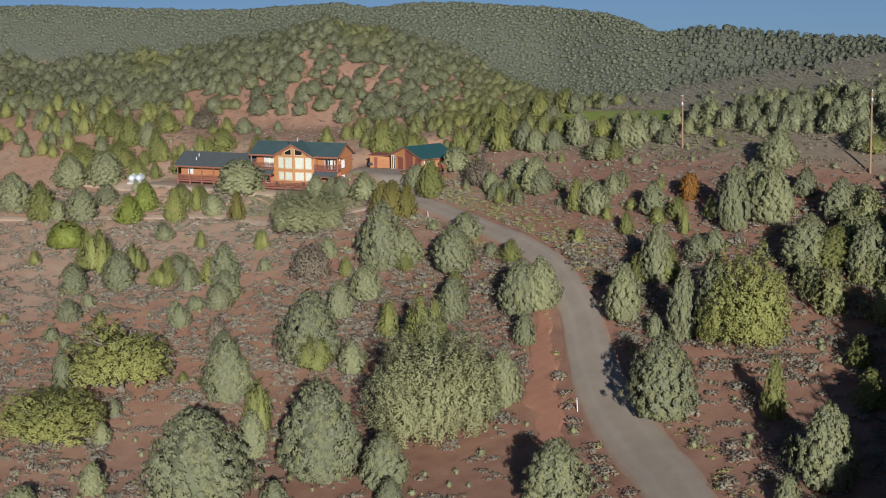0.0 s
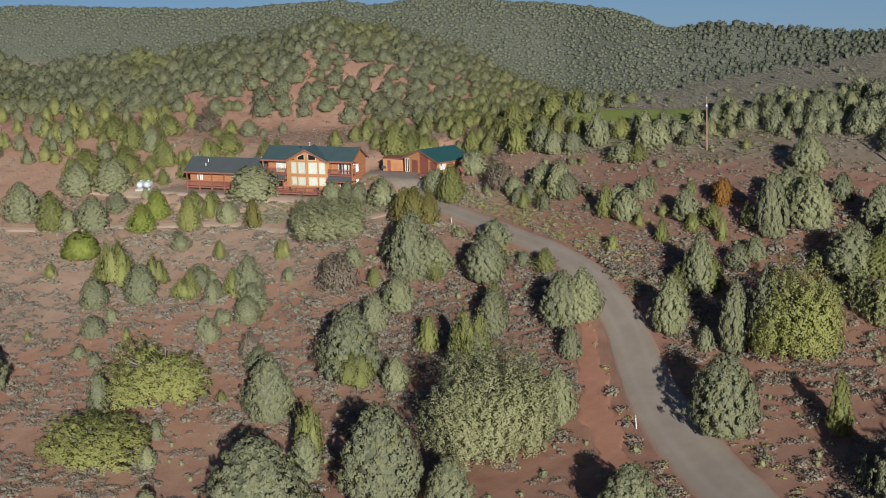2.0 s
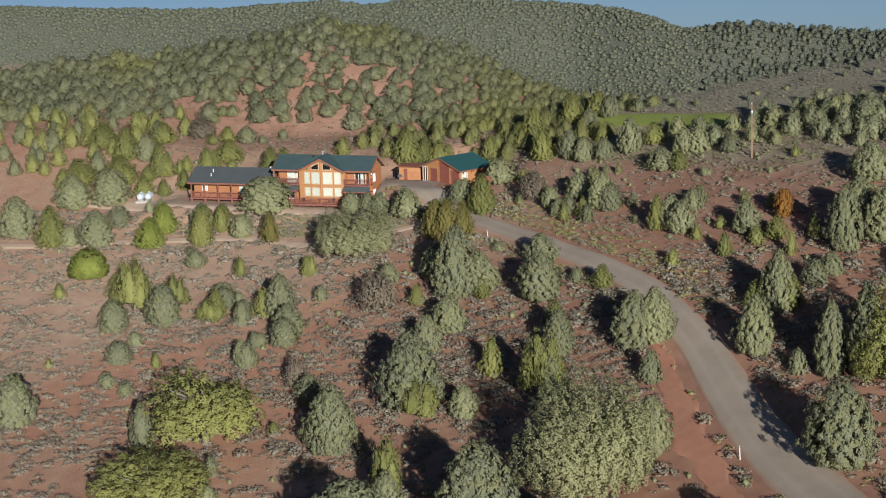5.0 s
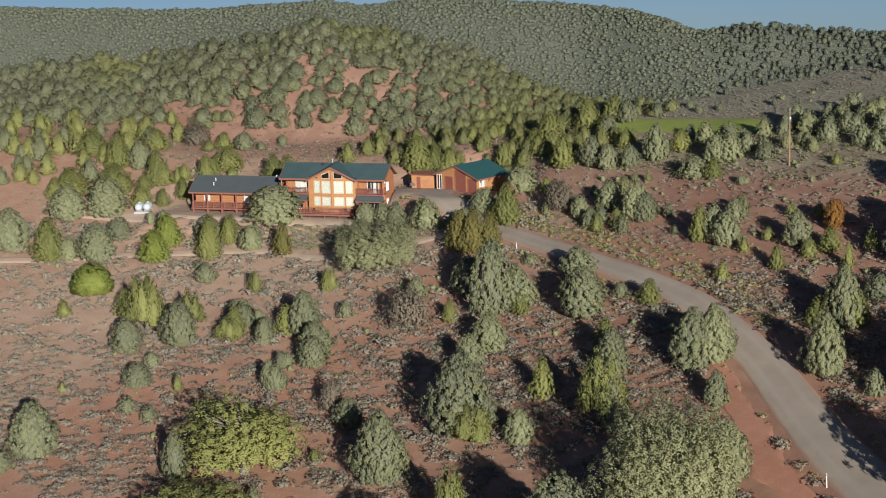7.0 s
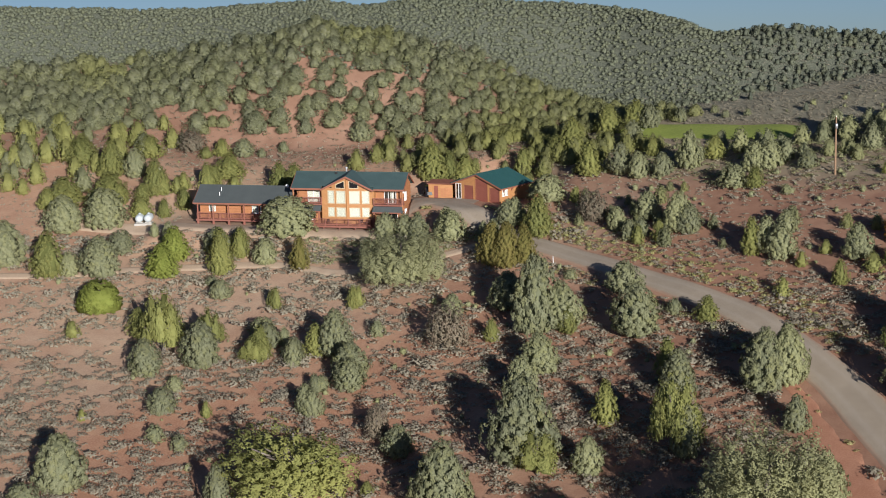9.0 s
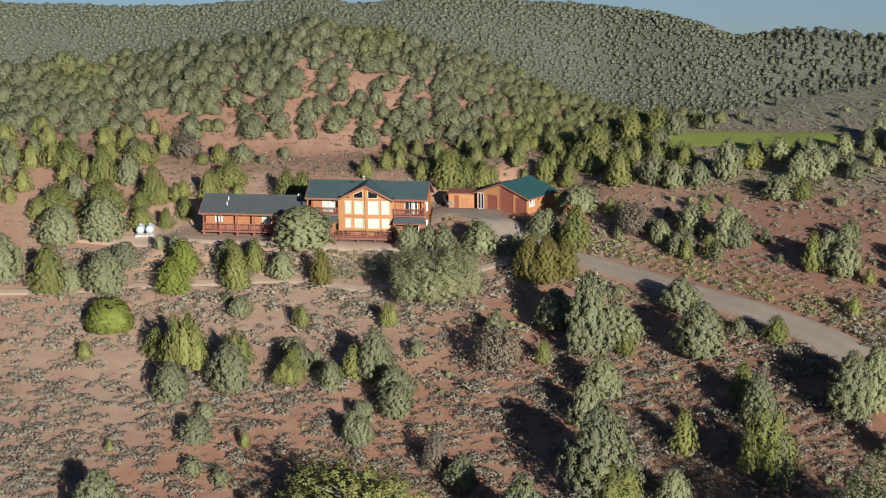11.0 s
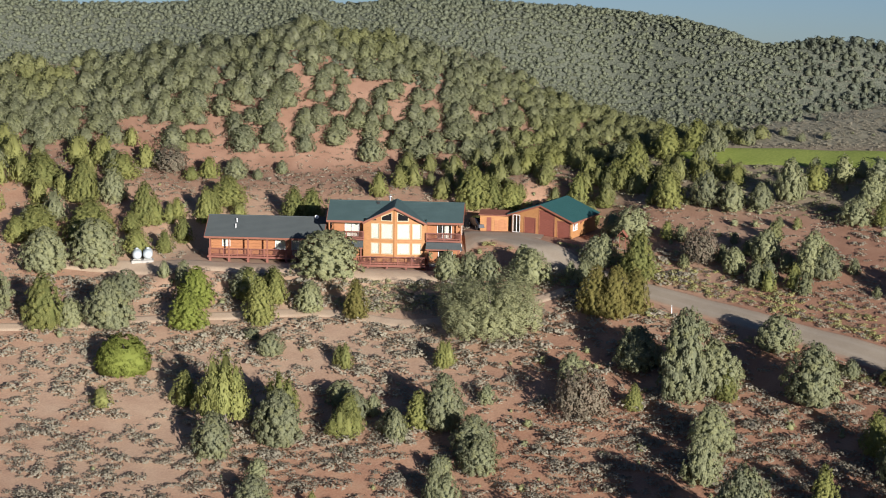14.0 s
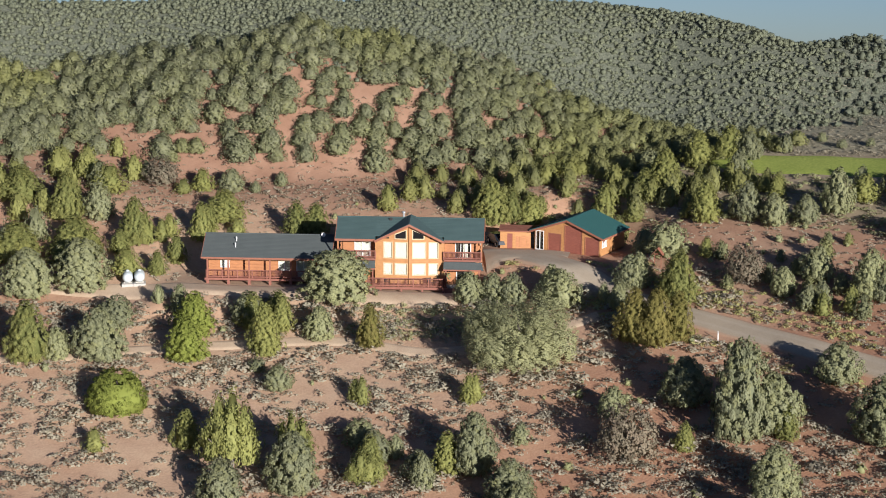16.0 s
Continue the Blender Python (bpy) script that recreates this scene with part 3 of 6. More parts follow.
def tree_meshes(form, size, variant):
    key = (form, size, variant)
    if key not in CROWNS:
        env, mat, rad, gap = FORMS[form]
        count, per, spray = {"big": (340, 40, 0.034), "mid": (190, 28, 0.045), "small": (90, 20, 0.058)}[size]
        seed = 11 + variant * 7 + len(form)
        if form == "spreading":
            V, F, tone, face = lobed_arrays("round", 22, seed, 26, 42, 0.024, 0.27, 0.70, 0.5, 0.4)
        elif form in ("bushy", "broad"):
            V, F, tone, face = lobed_arrays("shrub", 38, seed, 40, 40, 0.0175, 0.215, 0.92, 0.6, 0.2)
        elif form == "tall":
            V, F, tone, face = lobed_arrays("heap", 20, seed, 30, 40, 0.024, 0.30, 0.95, 0.35, 0.3)
        elif form == "light":
            V, F, tone, face = lobed_arrays("juniper", 8, seed, 40, 20, 0.034, 0.42, 0.75, 0.3)
        elif form == "dry":
            V, F, tone, face = lobed_arrays("shrub", 11, seed, 30, 16, 0.05, 0.40, 0.9, 0.3)
        elif form == "shrub":
            V, F, tone, face = crown_arrays(env, 220, 60, 0.034, seed, 0.085, 0.0, fat=0.34, rise=1.2, solid=0.88, lumpy=0.2, even=0.3)
        else:
            fine = 0.74 if env == "juniper" else 1.0
            V, F, tone, face = crown_arrays(env, count, int(per / fine), spray * fine, seed, rad * {"big": 0.58, "mid": 0.68, "small": 0.85}[size], gap, fat=0.27 if env == "juniper" else 0.42, solid=0.62, lumpy=0.95, grain=0.12)
        CROWNS[key] = leafy("crown", V, F, tone, face, M[mat])
        V, F = trunk_arrays(variant + len(form))
        TRUNKS[key] = mesh_of("trunk", V, F, M["bark"], True)
    return CROWNS[key], TRUNKS[key]


TREE_WORDS = {
    "pinyon": ("pinyon_pine", "grey-green pinyon pine, dense and rounded, on red soil", "tree"),
    "juniper": ("juniper", "yellow-green conical juniper among the sagebrush", "tree"),
    "shrub": ("juniper_bush", "bright green dome-shaped juniper bush on open ground", "bush"),
    "cedar": ("juniper", "brownish-green columnar juniper with upright sprays", "tree"),
    "spreading": ("spreading_juniper", "broad yellow-green juniper with bare grey limbs showing", "tree"),
    "bushy": ("broad_bush", "broad pale olive bush of many upright stems", "bush"),
    "broad": ("broad_juniper", "very broad grey-green juniper of many upright sprays", "tree"),
    "bright": ("juniper", "bright green full juniper by the dirt track", "tree"),
    "tall": ("spreading_juniper", "tall full yellow-green juniper with pale limbs showing", "tree"),
    "light": ("juniper", "thin light green juniper with a bare pale trunk", "tree"),
    "dry": ("dying_pinyon", "brownish half-dead pinyon with dry needles", "tree"),
    "rusty": ("autumn_tree", "rust-orange autumn tree among green junipers", "tree"),
}
tree_count = 0


def tree(form, x, y, h, w):
    global tree_count
    tree_count += 1
    name, label, cat = TREE_WORDS[form]
    size = "big" if form == "shrub" else "big" if h * w > 22 else "mid" if h * w > 7 else "small"
    rng = random.Random(tree_count)
    words = label
    if h > 6.5 and form in ("pinyon", "juniper"):
        words = label.replace(" on red soil", " standing tall over red soil").replace("conical", "tall conical")
    elif h < 2.2 and form in ("pinyon", "juniper"):
        words = "small " + label
    top = thing(name, words, cat, pose(x, y, float(height(x, y)) - 0.05, 0, 0, rng.uniform(0, 360)), group="trees round the house")
    crown, trunk = tree_meshes("mound" if form == "pinyon" and w > 1.12 * h else form, size, rng.randrange(4))
    k = 1.04 if form in ("spreading", "broad", "bushy", "shrub") else 1.15
    part("trunk", trunk, top, Matrix.Diagonal((min(w, h), min(w, h), h * 0.95, 1)))
    if form in ("spreading", "tall", "light", "dry"):
        turn = np.random.default_rng(tree_count)
        for i in range(14 if form == "spreading" else 8):
            V, F = [], []
            stalk(limb_line("broad", turn, 0.78), [0.02, 0.014, 0.006], V, F)
            part("limb", mesh_of("limb", V, F, M["bark"], True), top, Matrix.Diagonal((w, w, h * 0.95, 1)), "bare grey limb" if i == 0 else "")
    part("crown", crown, top, Matrix.Diagonal((w * k, w * k * rng.uniform(0.9, 1.1), h, 1)))


# ---- buildings ----
def wall_with_holes(name, x0, x1, z0, z1, y0, y1, holes, mat, parent, label=""):
    """An upright wall along x with rectangular openings that go right through."""
    xs = sorted({x0, x1, *(v for h in holes for v in h[:2])})
    zs = sorted({z0, z1, *(v for h in holes for v in h[2:])})
    bm = bmesh.new()
    for a, b in zip(xs, xs[1:]):
        for c, d in zip(zs, zs[1:]):
            mx, mz = (a + b) / 2, (c + d) / 2
            if any(h[0] < mx < h[1] and h[2] < mz < h[3] for h in holes):
                continue
            r = bmesh.ops.create_cube(bm, size=1)
            for v in r["verts"]:
                v.co = ((a + b) / 2 + v.co.x * (b - a), (y0 + y1) / 2 + v.co.y * (y1 - y0), (c + d) / 2 + v.co.z * (d - c))
    bmesh.ops.remove_doubles(bm, verts=bm.verts[:], dist=0.001)
    seen, inner = {}, []
    for f in bm.faces:
        k = tuple(sorted(v.index for v in f.verts))
        if k in seen:
            inner += [f, seen[k]]
        seen[k] = f
    bmesh.ops.delete(bm, geom=list(set(inner)), context="FACES_ONLY")
    return part(name, to_mesh(name, bm, mat), parent, None, label)


def ring(name, x0, x1, z0, z1, y0, y1, w, mat, parent, bars=0, label=""):
    """A window frame: four bars, and upright glazing bars between."""
    bm = bmesh.new()

    def bar(a, b, c, d):
        r = bmesh.ops.create_cube(bm, size=1)
        for v in r["verts"]:
            v.co = ((a + b) / 2 + v.co.x * (b - a), (y0 + y1) / 2 + v.co.y * (y1 - y0), (c + d) / 2 + v.co.z * (d - c))

    bar(x0 - w, x1 + w, z1, z1 + w)
    bar(x0 - w, x1 + w, z0 - w, z0)
    bar(x0 - w, x0, z0, z1)
    bar(x1, x1 + w, z0, z1)
    for k in range(bars):
        c = x0 + (x1 - x0) * (k + 1) / (bars + 1)
        bar(c - w * 0.4, c + w * 0.4, z0, z1)
    return part(name, to_mesh(name, bm, mat), parent, None, label)


def window(parent, x0, x1, z0, z1, y, mat="window_frame", blind=True, bars=0, name="window", label=""):
    """A framed pane in an opening whose outer face is at y, facing -y."""
    f = ring(name, x0, x1, z0, z1, y - 0.05, y + 0.12, 0.09, M[mat], parent, bars, label)
    pane = box("pane", x0, x1, y + 0.04, y + 0.055, z0, z1, M["glass"], f, 0)
    pane.visible_shadow = False
    if blind:
        box("blind", x0, x1, y + 0.10, y + 0.13, z0, z1, M["blind"], f, 0, "drawn cream blind")
    else:
        # a near-black sheet takes the place of the room's shade
        box("interior", x0, x1, y + 0.30, y + 0.33, z0 - 0.02, z1 + 0.02, M["room_shade"], f, 0, "near-black sheet in place of the unlit room behind glass")
    return f


def railing(parent, a, b, z, mat, high=0.95, gap=0.14):
    """A rail between plan points a and b: handrail, bottom rail, posts and pickets."""
    a, b = Vector((*a, z)), Vector((*b, z))
    way = (b - a).normalized()
    n = max(1, round((b - a).length / 1.8))
    up = Vector((0, 0, 1))

    def beam(name, p, q, w, h):
        side = way.cross(up) * w / 2
        bm = bmesh.new()
        vs = [bm.verts.new(v) for v in (p - side, p + side, p + side + up * h, p - side + up * h)]
        ws = [bm.verts.new(v + (q - p)) for v in (p - side, p + side, p + side + up * h, p - side + up * h)]
        for k in range(4):
            bm.faces.new((vs[k], vs[(k + 1) % 4], ws[(k + 1) % 4], ws[k]))
        bm.faces.new(vs[::-1])
        bm.faces.new(ws)
        bmesh.ops.recalc_face_normals(bm, faces=bm.faces[:])
        return part(name, to_mesh(name, bm, mat), parent)

    beam("handrail", a + up * (high - 0.08), b + up * (high - 0.08), 0.16, 0.09)
    beam("bottom_rail", a + up * 0.12, b + up * 0.12, 0.07, 0.09)
    for k in range(n + 1):
        p = a + (b - a) * k / n
        box("rail_post", p.x - 0.06, p.x + 0.06, p.y - 0.06, p.y + 0.06, z, z + high, mat, parent, 0.01)
    m = int((b - a).length / gap)
    stick = to_mesh("picket", box_data(-0.0225, 0.0225, -0.0225, 0.0225, 0.14, 0.86), mat)
    for k in range(1, m):
        part("picket", stick, parent, Matrix.Translation(a + (b - a) * k / m))


def slab(name, outline, mat, parent, thick=0.16, label=""):
    return prism(name, outline, (0, 0, -thick), mat, parent, label)


def shingled(name, a, b, c, d, mat, parent, courses=16, lip=0.03, label=""):
    """A roof slope from the eave a-b up to the ridge d-c in stepped courses."""
    a, b, c, d = map(Vector, (a, b, c, d))
    nrm = (b - a).cross(d - a).normalized()
    bm = bmesh.new()
    left, right = [], []
    for k in range(courses):
        for t, up in ((k / courses, lip), ((k + 1) / courses, 0.004)):
            left.append(bm.verts.new(a.lerp(d, t) + nrm * up))
            right.append(bm.verts.new(b.lerp(c, t) + nrm * up))
    under = [bm.verts.new(v - nrm * 0.10) for v in (a, b, c, d)]
    for k in range(len(left) - 1):
        bm.faces.new((left[k], right[k], right[k + 1], left[k + 1]))
    bm.faces.new((under[0], under[1], right[0], left[0]))
    bm.faces.new((under[2], under[3], left[-1], right[-1]))
    bm.faces.new([under[1], under[2]] + right[::-1])
    bm.faces.new([under[3], under[0]] + left)
    bm.faces.new(under[::-1])
    bmesh.ops.recalc_face_normals(bm, faces=bm.faces[:])
    return part(name, to_mesh(name, bm, mat), parent, None, label)


def board(name, p, q, w, h, mat, parent, label=""):
    """A straight board from p to q, w thick across and h high, hanging below the line."""
    p, q = Vector(p), Vector(q)
    way = (q - p).normalized()
    side = way.cross(Vector((0, 0, 1))).normalized() * w / 2
    down = side.cross(way).normalized() * h
    if down.z > 0:
        down = -down
    return prism(name, [p - side, p + side, p + side + down, p - side + down], q - p, mat, parent, label)


DEEP = Matrix.Diagonal((1, 0.7, 1, 1))
# main house: two storeys, prow gable of glass in the middle
house = thing("house", "two-storey cedar-sided house with green shingle roof and glazed gable", "house", DEEP)
S, L_, T = M["siding"], M["logs"], M["trim"]
box("foundation", -8.35, 8.35, 1.1, 8.6, -0.6, 0.35, M["concrete"], house, 0.02, "pale concrete footing")
box("wall_side", -8.3, -8.05, 2.4, 8.5, 0.35, 6.3, L_, house)
box("wall_side", 8.05, 8.3, 2.4, 8.5, 0.35, 6.3, L_, house)
box("wall_back", -8.05, 8.05, 8.25, 8.5, 0.35, 5.6, L_, house)
wall_with_holes("wall_bay", -8.05, -4.0, 0.35, 5.95, 2.2, 2.42, [(-6.55, -4.85, 3.62, 5.5), (-7.3, -5.6, 0.9, 2.4)], L_, house)
wall_with_holes("wall_bay", 4.0, 8.05, 0.35, 5.95, 2.2, 2.42, [(5.45, 7.15, 3.6, 5.5), (5.6, 7.3, 0.5, 2.4)], L_, house)
for s in (-1, 1):
    box("wall_return", s * 4.0 - 0.1, s * 4.0 + 0.1, 0.62, 2.19, 0.35, 5.85, S, house)
    prism("gable_end", [(s * 8.3, 2.4, 6.3), (s * 8.3, 8.5, 6.3), (s * 8.3, 4.55, 7.7)], (-s * 0.25, 0, 0), L_, house)
    for c in range(11):
        zc = 0.55 + c * 0.5
        tube("log_course", (s * 8.3, 2.4, zc), (s * 8.3, 8.5, zc), 0.10, 0.10, L_, house, 8)
# prow: two panels that meet at the centre post
COLS = ((-3.05, -2.12), (-1.68, -0.30), (0.42, 1.90), (2.36, 3.36))
LIFT = ((3.72, 5.55), (1.72, 3.0))
for s, cols in ((-1, COLS[:2]), (1, COLS[2:])):
    wing_at = pose(0, -0.05, 0, 0, 0, -s * -9.0) if s > 0 else pose(0, -0.05, 0, 0, 0, -9.0)
    holder = part("prow_wall", to_mesh("prow_wall", box_data(min(0, s * 0.12), max(0, s * 0.12), 0.0, 0.2, 0.35, 7.5, 0.01), S), house, wing_at)
    lo, hi = (0.12, 4.02) if s > 0 else (-4.02, -0.12)
    wall_with_holes("prow_panel", lo, hi, 0.35, 5.85, 0.0, 0.2, [(a, b, c, d) for a, b in cols for c, d in LIFT], S, holder)
    prism("gable_panel", [(s * 0.12, 0.0, 5.85), (s * 4.02, 0.0, 5.85), (s * 0.12, 0.0, 7.55)], (0, 0.2, 0), S, holder)
    for a, b in cols:
        for c, d in LIFT:
            window(holder, a, b, c, d, 0.0)
    # dark clerestory panes that follow the roof
    i, o = s * 0.42, s * 1.68
    top = lambda x: 7.28 - 0.436 * abs(x)
    clere = prism("clerestory", [(i - s * 0.1, -0.06, 5.98), (o + s * 0.1, -0.06, 5.98), (o + s * 0.1, -0.06, top(o) + 0.06), (i - s * 0.1, -0.06, top(i) + 0.08)], (0, 0.05, 0), M["window_frame"], holder, "pale clerestory frame")
    prism("pane", [(i, -0.075, 6.08), (o, -0.075, 6.08), (o, -0.075, top(o) - 0.04), (i, -0.075, top(i) - 0.04)], (0, 0.012, 0), plain("dark_glass", (0.012, 0.013, 0.015), 0.08), clere, "dark reflecting pane")
    prism("small_pane", [(s * 2.45, -0.075, 6.02), (s * 3.05, -0.075, 6.02), (s * 2.45, -0.075, 6.24)], (0, 0.07, 0), M["room_shade"], clere)
    for zz in (3.36, 0.75):
        box("belt", min(s * 0.12, s * 4.02), max(s * 0.12, s * 4.02), -0.03, 0.0, zz - 0.08, zz + 0.08, S, holder, 0.005)
tube("centre_post", (0, -0.10, 0.35), (0, -0.10, 7.6), 0.10, 0.10, S, house, 10)
# roofs
G = M["green_shingle"]
for lo, hi in ((-8.8, -4.05), (4.05, 8.8)):
    shingled("roof", (lo, 0, 5.95), (hi, 0, 5.95), (hi, 4.55, 7.95), (lo, 4.55, 7.95), G, house, 18, label="dark green shingle slope")
shingled("roof", (-4.05, 0.78, 6.293), (4.05, 0.78, 6.293), (4.05, 4.55, 7.95), (-4.05, 4.55, 7.95), G, house, 12)
shingled("roof", (8.8, 9.1, 5.95), (-8.8, 9.1, 5.95), (-8.8, 4.55, 7.95), (8.8, 4.55, 7.95), G, house, 18)
board("ridge_cap", (-8.82, 4.55, 8.05), (8.82, 4.55, 8.05), 0.35, 0.1, G, house)
for s in (-1, 1):
    e, f = (s * 4.15, -0.25, 5.83), (s * 4.15, 0.7, 5.9)
    quad = [e, (0, -0.75, 7.95), (0, 4.6, 8.38), f]
    if s > 0:
        shingled("gable_roof", quad[0], quad[3], quad[2], quad[1], G, house, 14)
    else:
        shingled("gable_roof", quad[3], quad[0], quad[1], quad[2], G, house, 14)
    slab("gable_hip", [(0, 4.55, 8.38), (s * 1.0, 4.55, 7.97), (0, 5.8, 7.42)], G, house, 0.1)
    board("rake_board", (0, -0.80, 7.93), (s * 4.2, -0.28, 5.80), 0.07, 0.26, T, house)
    board("end_rake", (s * 8.82, -0.02, 5.98), (s * 8.82, 4.55, 7.98), 0.06, 0.24, T, house)
    board("end_rake", (s * 8.82, 9.12, 5.98), (s * 8.82, 4.55, 7.98), 0.06, 0.24, T, house)
    board("fascia", (s * 4.1, -0.05, 5.96), (s * 8.85, -0.05, 5.96), 0.06, 0.24, T, house)
    box("soffit", min(s * 4.1, s * 8.7), max(s * 4.1, s * 8.7), 0.02, 2.18, 5.66, 5.72, M["soffit"], house, 0)
    tube("log_bracket", (s * 8.5, 0.3, 3.4), (s * 8.5, 0.3, 5.7), 0.11, 0.10, L_, house)
    # upper balcony and the skirt roof under it
    lo, hi = sorted((s * 4.05, s * 8.5))
    bal = box("balcony", lo, hi, 0.1, 2.19, 3.38, 3.6, M["deck"], house, 0.02, "red-brown timber balcony")
    railing(bal, (lo, 0.2), (hi, 0.2), 3.6, M["deck"])
    railing(bal, (s * 8.4, 0.3), (s * 8.4, 2.1), 3.6, M["deck"])
    shingled("skirt_roof", (lo - (0.3 if s < 0 else 0), -1.15, 2.58), (hi + (0.3 if s > 0 else 0), -1.15, 2.58), (hi, 0.15, 3.33), (lo, 0.15, 3.33), M["grey_shingle"], house, 5, label="grey shingle skirt roof")
    board("skirt_fascia", (lo, -1.18, 2.62), (hi, -1.18, 2.62), 0.05, 0.16, T, house)
    for x in (lo + 0.3, hi - 0.25):
        box("porch_post", x - 0.09, x + 0.09, -1.0, -0.82, 0.3, 2.5, T, house, 0.02)
    box("porch_ceiling", lo, hi, -0.9, 2.19, 2.42, 2.47, M["soffit"], house, 0)
w = window(house, -6.55, -4.85, 3.62, 5.5, 2.2, "white", True, 1, label="white-framed sliding door with drawn curtains")
w = window(house, 5.45, 7.15, 3.62, 5.5, 2.2, "white", False, 2, label="sliding glass door onto a dark room")
box("curtain", 6.32, 6.85, 2.34, 2.36, 3.62, 5.45, M["blind"], w, 0)
window(house, -7.3, -5.6, 0.9, 2.4, 2.2, "white", False, 1)
window(house, 5.6, 7.3, 0.5, 2.4, 2.2, "white", False, 1)
tube("flue_pipe", (-0.9, 4.7, 7.8), (-0.9, 4.7, 8.55), 0.11, 0.11, M["galv"], house, 12, "galvanised chimney flue")
lathe("flue_cap", [(0.22, 0), (0.22, 0.12), (0.05, 0.22)], M["galv"], house, pose(-0.9, 4.7, 8.53), 14)
box("roof_vent", -2.6, -2.2, 3.9, 4.2, 7.6, 8.0, M["black"], house, 0.05)
box("wall_lamp", 8.34, 8.5, 1.6, 1.8, 5.2, 5.5, M["white"], house, 0.03)
for k in range(2):
    ring("side_window", 2.9, 3.9, 1.4 + 2.6 * k, 2.6 + 2.6 * k, -8.52, -8.36, 0.08, M["white"], house, 1).matrix_basis = pose(0, 0, 0, 0, 0, 90)

# deck before the glazed gable
deck = thing("deck", "raised red-brown timber deck with picket railing before the house", "deck", DEEP)
for k in range(13):
    y0 = -2.45 + k * 0.2
    box("deck_board", -8.4, 4.2, y0, y0 + 0.185, 0.58, 0.63, M["deck"], deck, 0.006)
board("rim_board", (-8.45, -2.5, 0.62), (4.25, -2.5, 0.62), 0.06, 0.28, M["deck"], deck)
board("rim_board", (4.22, -2.5, 0.62), (4.22, 0.1, 0.62), 0.06, 0.28, M["deck"], deck)
board("rim_board", (-8.42, -2.5, 0.62), (-8.42, 0.1, 0.62), 0.06, 0.28, M["deck"], deck)
railing(deck, (-8.35, -2.4), (4.15, -2.4), 0.63, M["deck"], 1.05)
railing(deck, (4.15, -2.4), (4.15, -0.2), 0.63, M["deck"], 1.05)
railing(deck, (-8.35, -2.4), (-8.35, -0.2), 0.63, M["deck"], 1.05)
for k in range(6):
    x = -8.2 + k * 2.46
    box("deck_post", x - 0.1, x + 0.1, -2.4, -2.2, -0.4, 0.5, M["deck"], deck, 0.015)
for k in range(3):
    box("step", 4.25 + k * 0.3, 4.55 + k * 0.3, -1.9, -0.6, 0.4 - k * 0.19, 0.46 - k * 0.19, M["deck"], deck, 0.01)
box("stringer", 4.25, 5.15, -1.95, -1.9, -0.1, 0.4, M["deck"], deck, 0.01)


def deck_chair(x, y, turn):
    c = thing("deck_chair", "small dark metal patio chair on the timber deck", "chair", pose(x, 0.7 * y, 0.63, 0, 0, turn), group="chairs on the deck")
    m = M["black"]
    box("seat", -0.25, 0.25, -0.25, 0.25, 0.40, 0.45, m, c, 0.02)
    box("backrest", -0.25, 0.25, 0.22, 0.26, 0.45, 0.95, m, c, 0.015)
    for a in (-0.22, 0.22):
        for b in (-0.22, 0.22):
            tube("leg", (a, b, 0), (a, b, 0.41), 0.018, 0.018, m, c, 6)


deck_chair(2.5, -1.3, 30)
deck_chair(3.3, -1.1, -40)
deck_chair(-2.6, -1.4, 160)

# single-storey wing with porch
wing = thing("house_wing", "single-storey log wing with grey shingle roof and long porch", "house", DEEP)
holes = [(-22.75, -21.85, 1.8, 2.75), (-15.75, -14.45, 1.55, 2.75), (-13.6, -12.0, 0.75, 2.75)]
wall_with_holes("wall_front", -24.1, -9.9, 0.2, 3.2, 3.0, 3.22, holes, L_, wing)
box("wall_side", -24.3, -24.1, 3.0, 10.2, 0.2, 3.2, L_, wing)
box("wall_side", -9.9, -9.7, 3.0, 10.2, 0.2, 3.2, L_, wing)
box("wall_back", -24.1, -9.9, 9.98, 10.2, 0.2, 3.2, L_, wing)
for x in (-24.3, -9.9):
    prism("gable_end", [(x, 1.6, 3.2), (x, 10.2, 3.2), (x, 5.9, 5.1)], (0.2, 0, 0), L_, wing)
for k in range(7):
    tube("log_course", (-24.1, 2.99, 0.5 + k * 0.42), (-22.85, 2.99, 0.5 + k * 0.42), 0.06, 0.06, L_, wing, 8)
    tube("log_course", (-21.75, 2.99, 0.5 + k * 0.42), (-15.85, 2.99, 0.5 + k * 0.42), 0.06, 0.06, L_, wing, 8)
    tube("log_course", (-11.9, 2.99, 0.5 + k * 0.42), (-9.9, 2.99, 0.5 + k * 0.42), 0.06, 0.06, L_, wing, 8)
shingled("roof", (-24.9, 0.9, 3.3), (-9.3, 0.9, 3.3), (-9.3, 5.9, 5.45), (-24.9, 5.9, 5.45), M["grey_shingle"], wing, 18, label="dark grey shingle slope")
shingled("roof", (-9.3, 10.9, 3.3), (-24.9, 10.9, 3.3), (-24.9, 5.9, 5.45), (-9.3, 5.9, 5.45), M["grey_shingle"], wing, 18)
board("ridge_cap", (-24.92, 5.9, 5.54), (-9.28, 5.9, 5.54), 0.35, 0.09, M["grey_shingle"], wing)
board("fascia", (-24.95, 0.86, 3.3), (-9.25, 0.86, 3.3), 0.06, 0.2, T, wing)
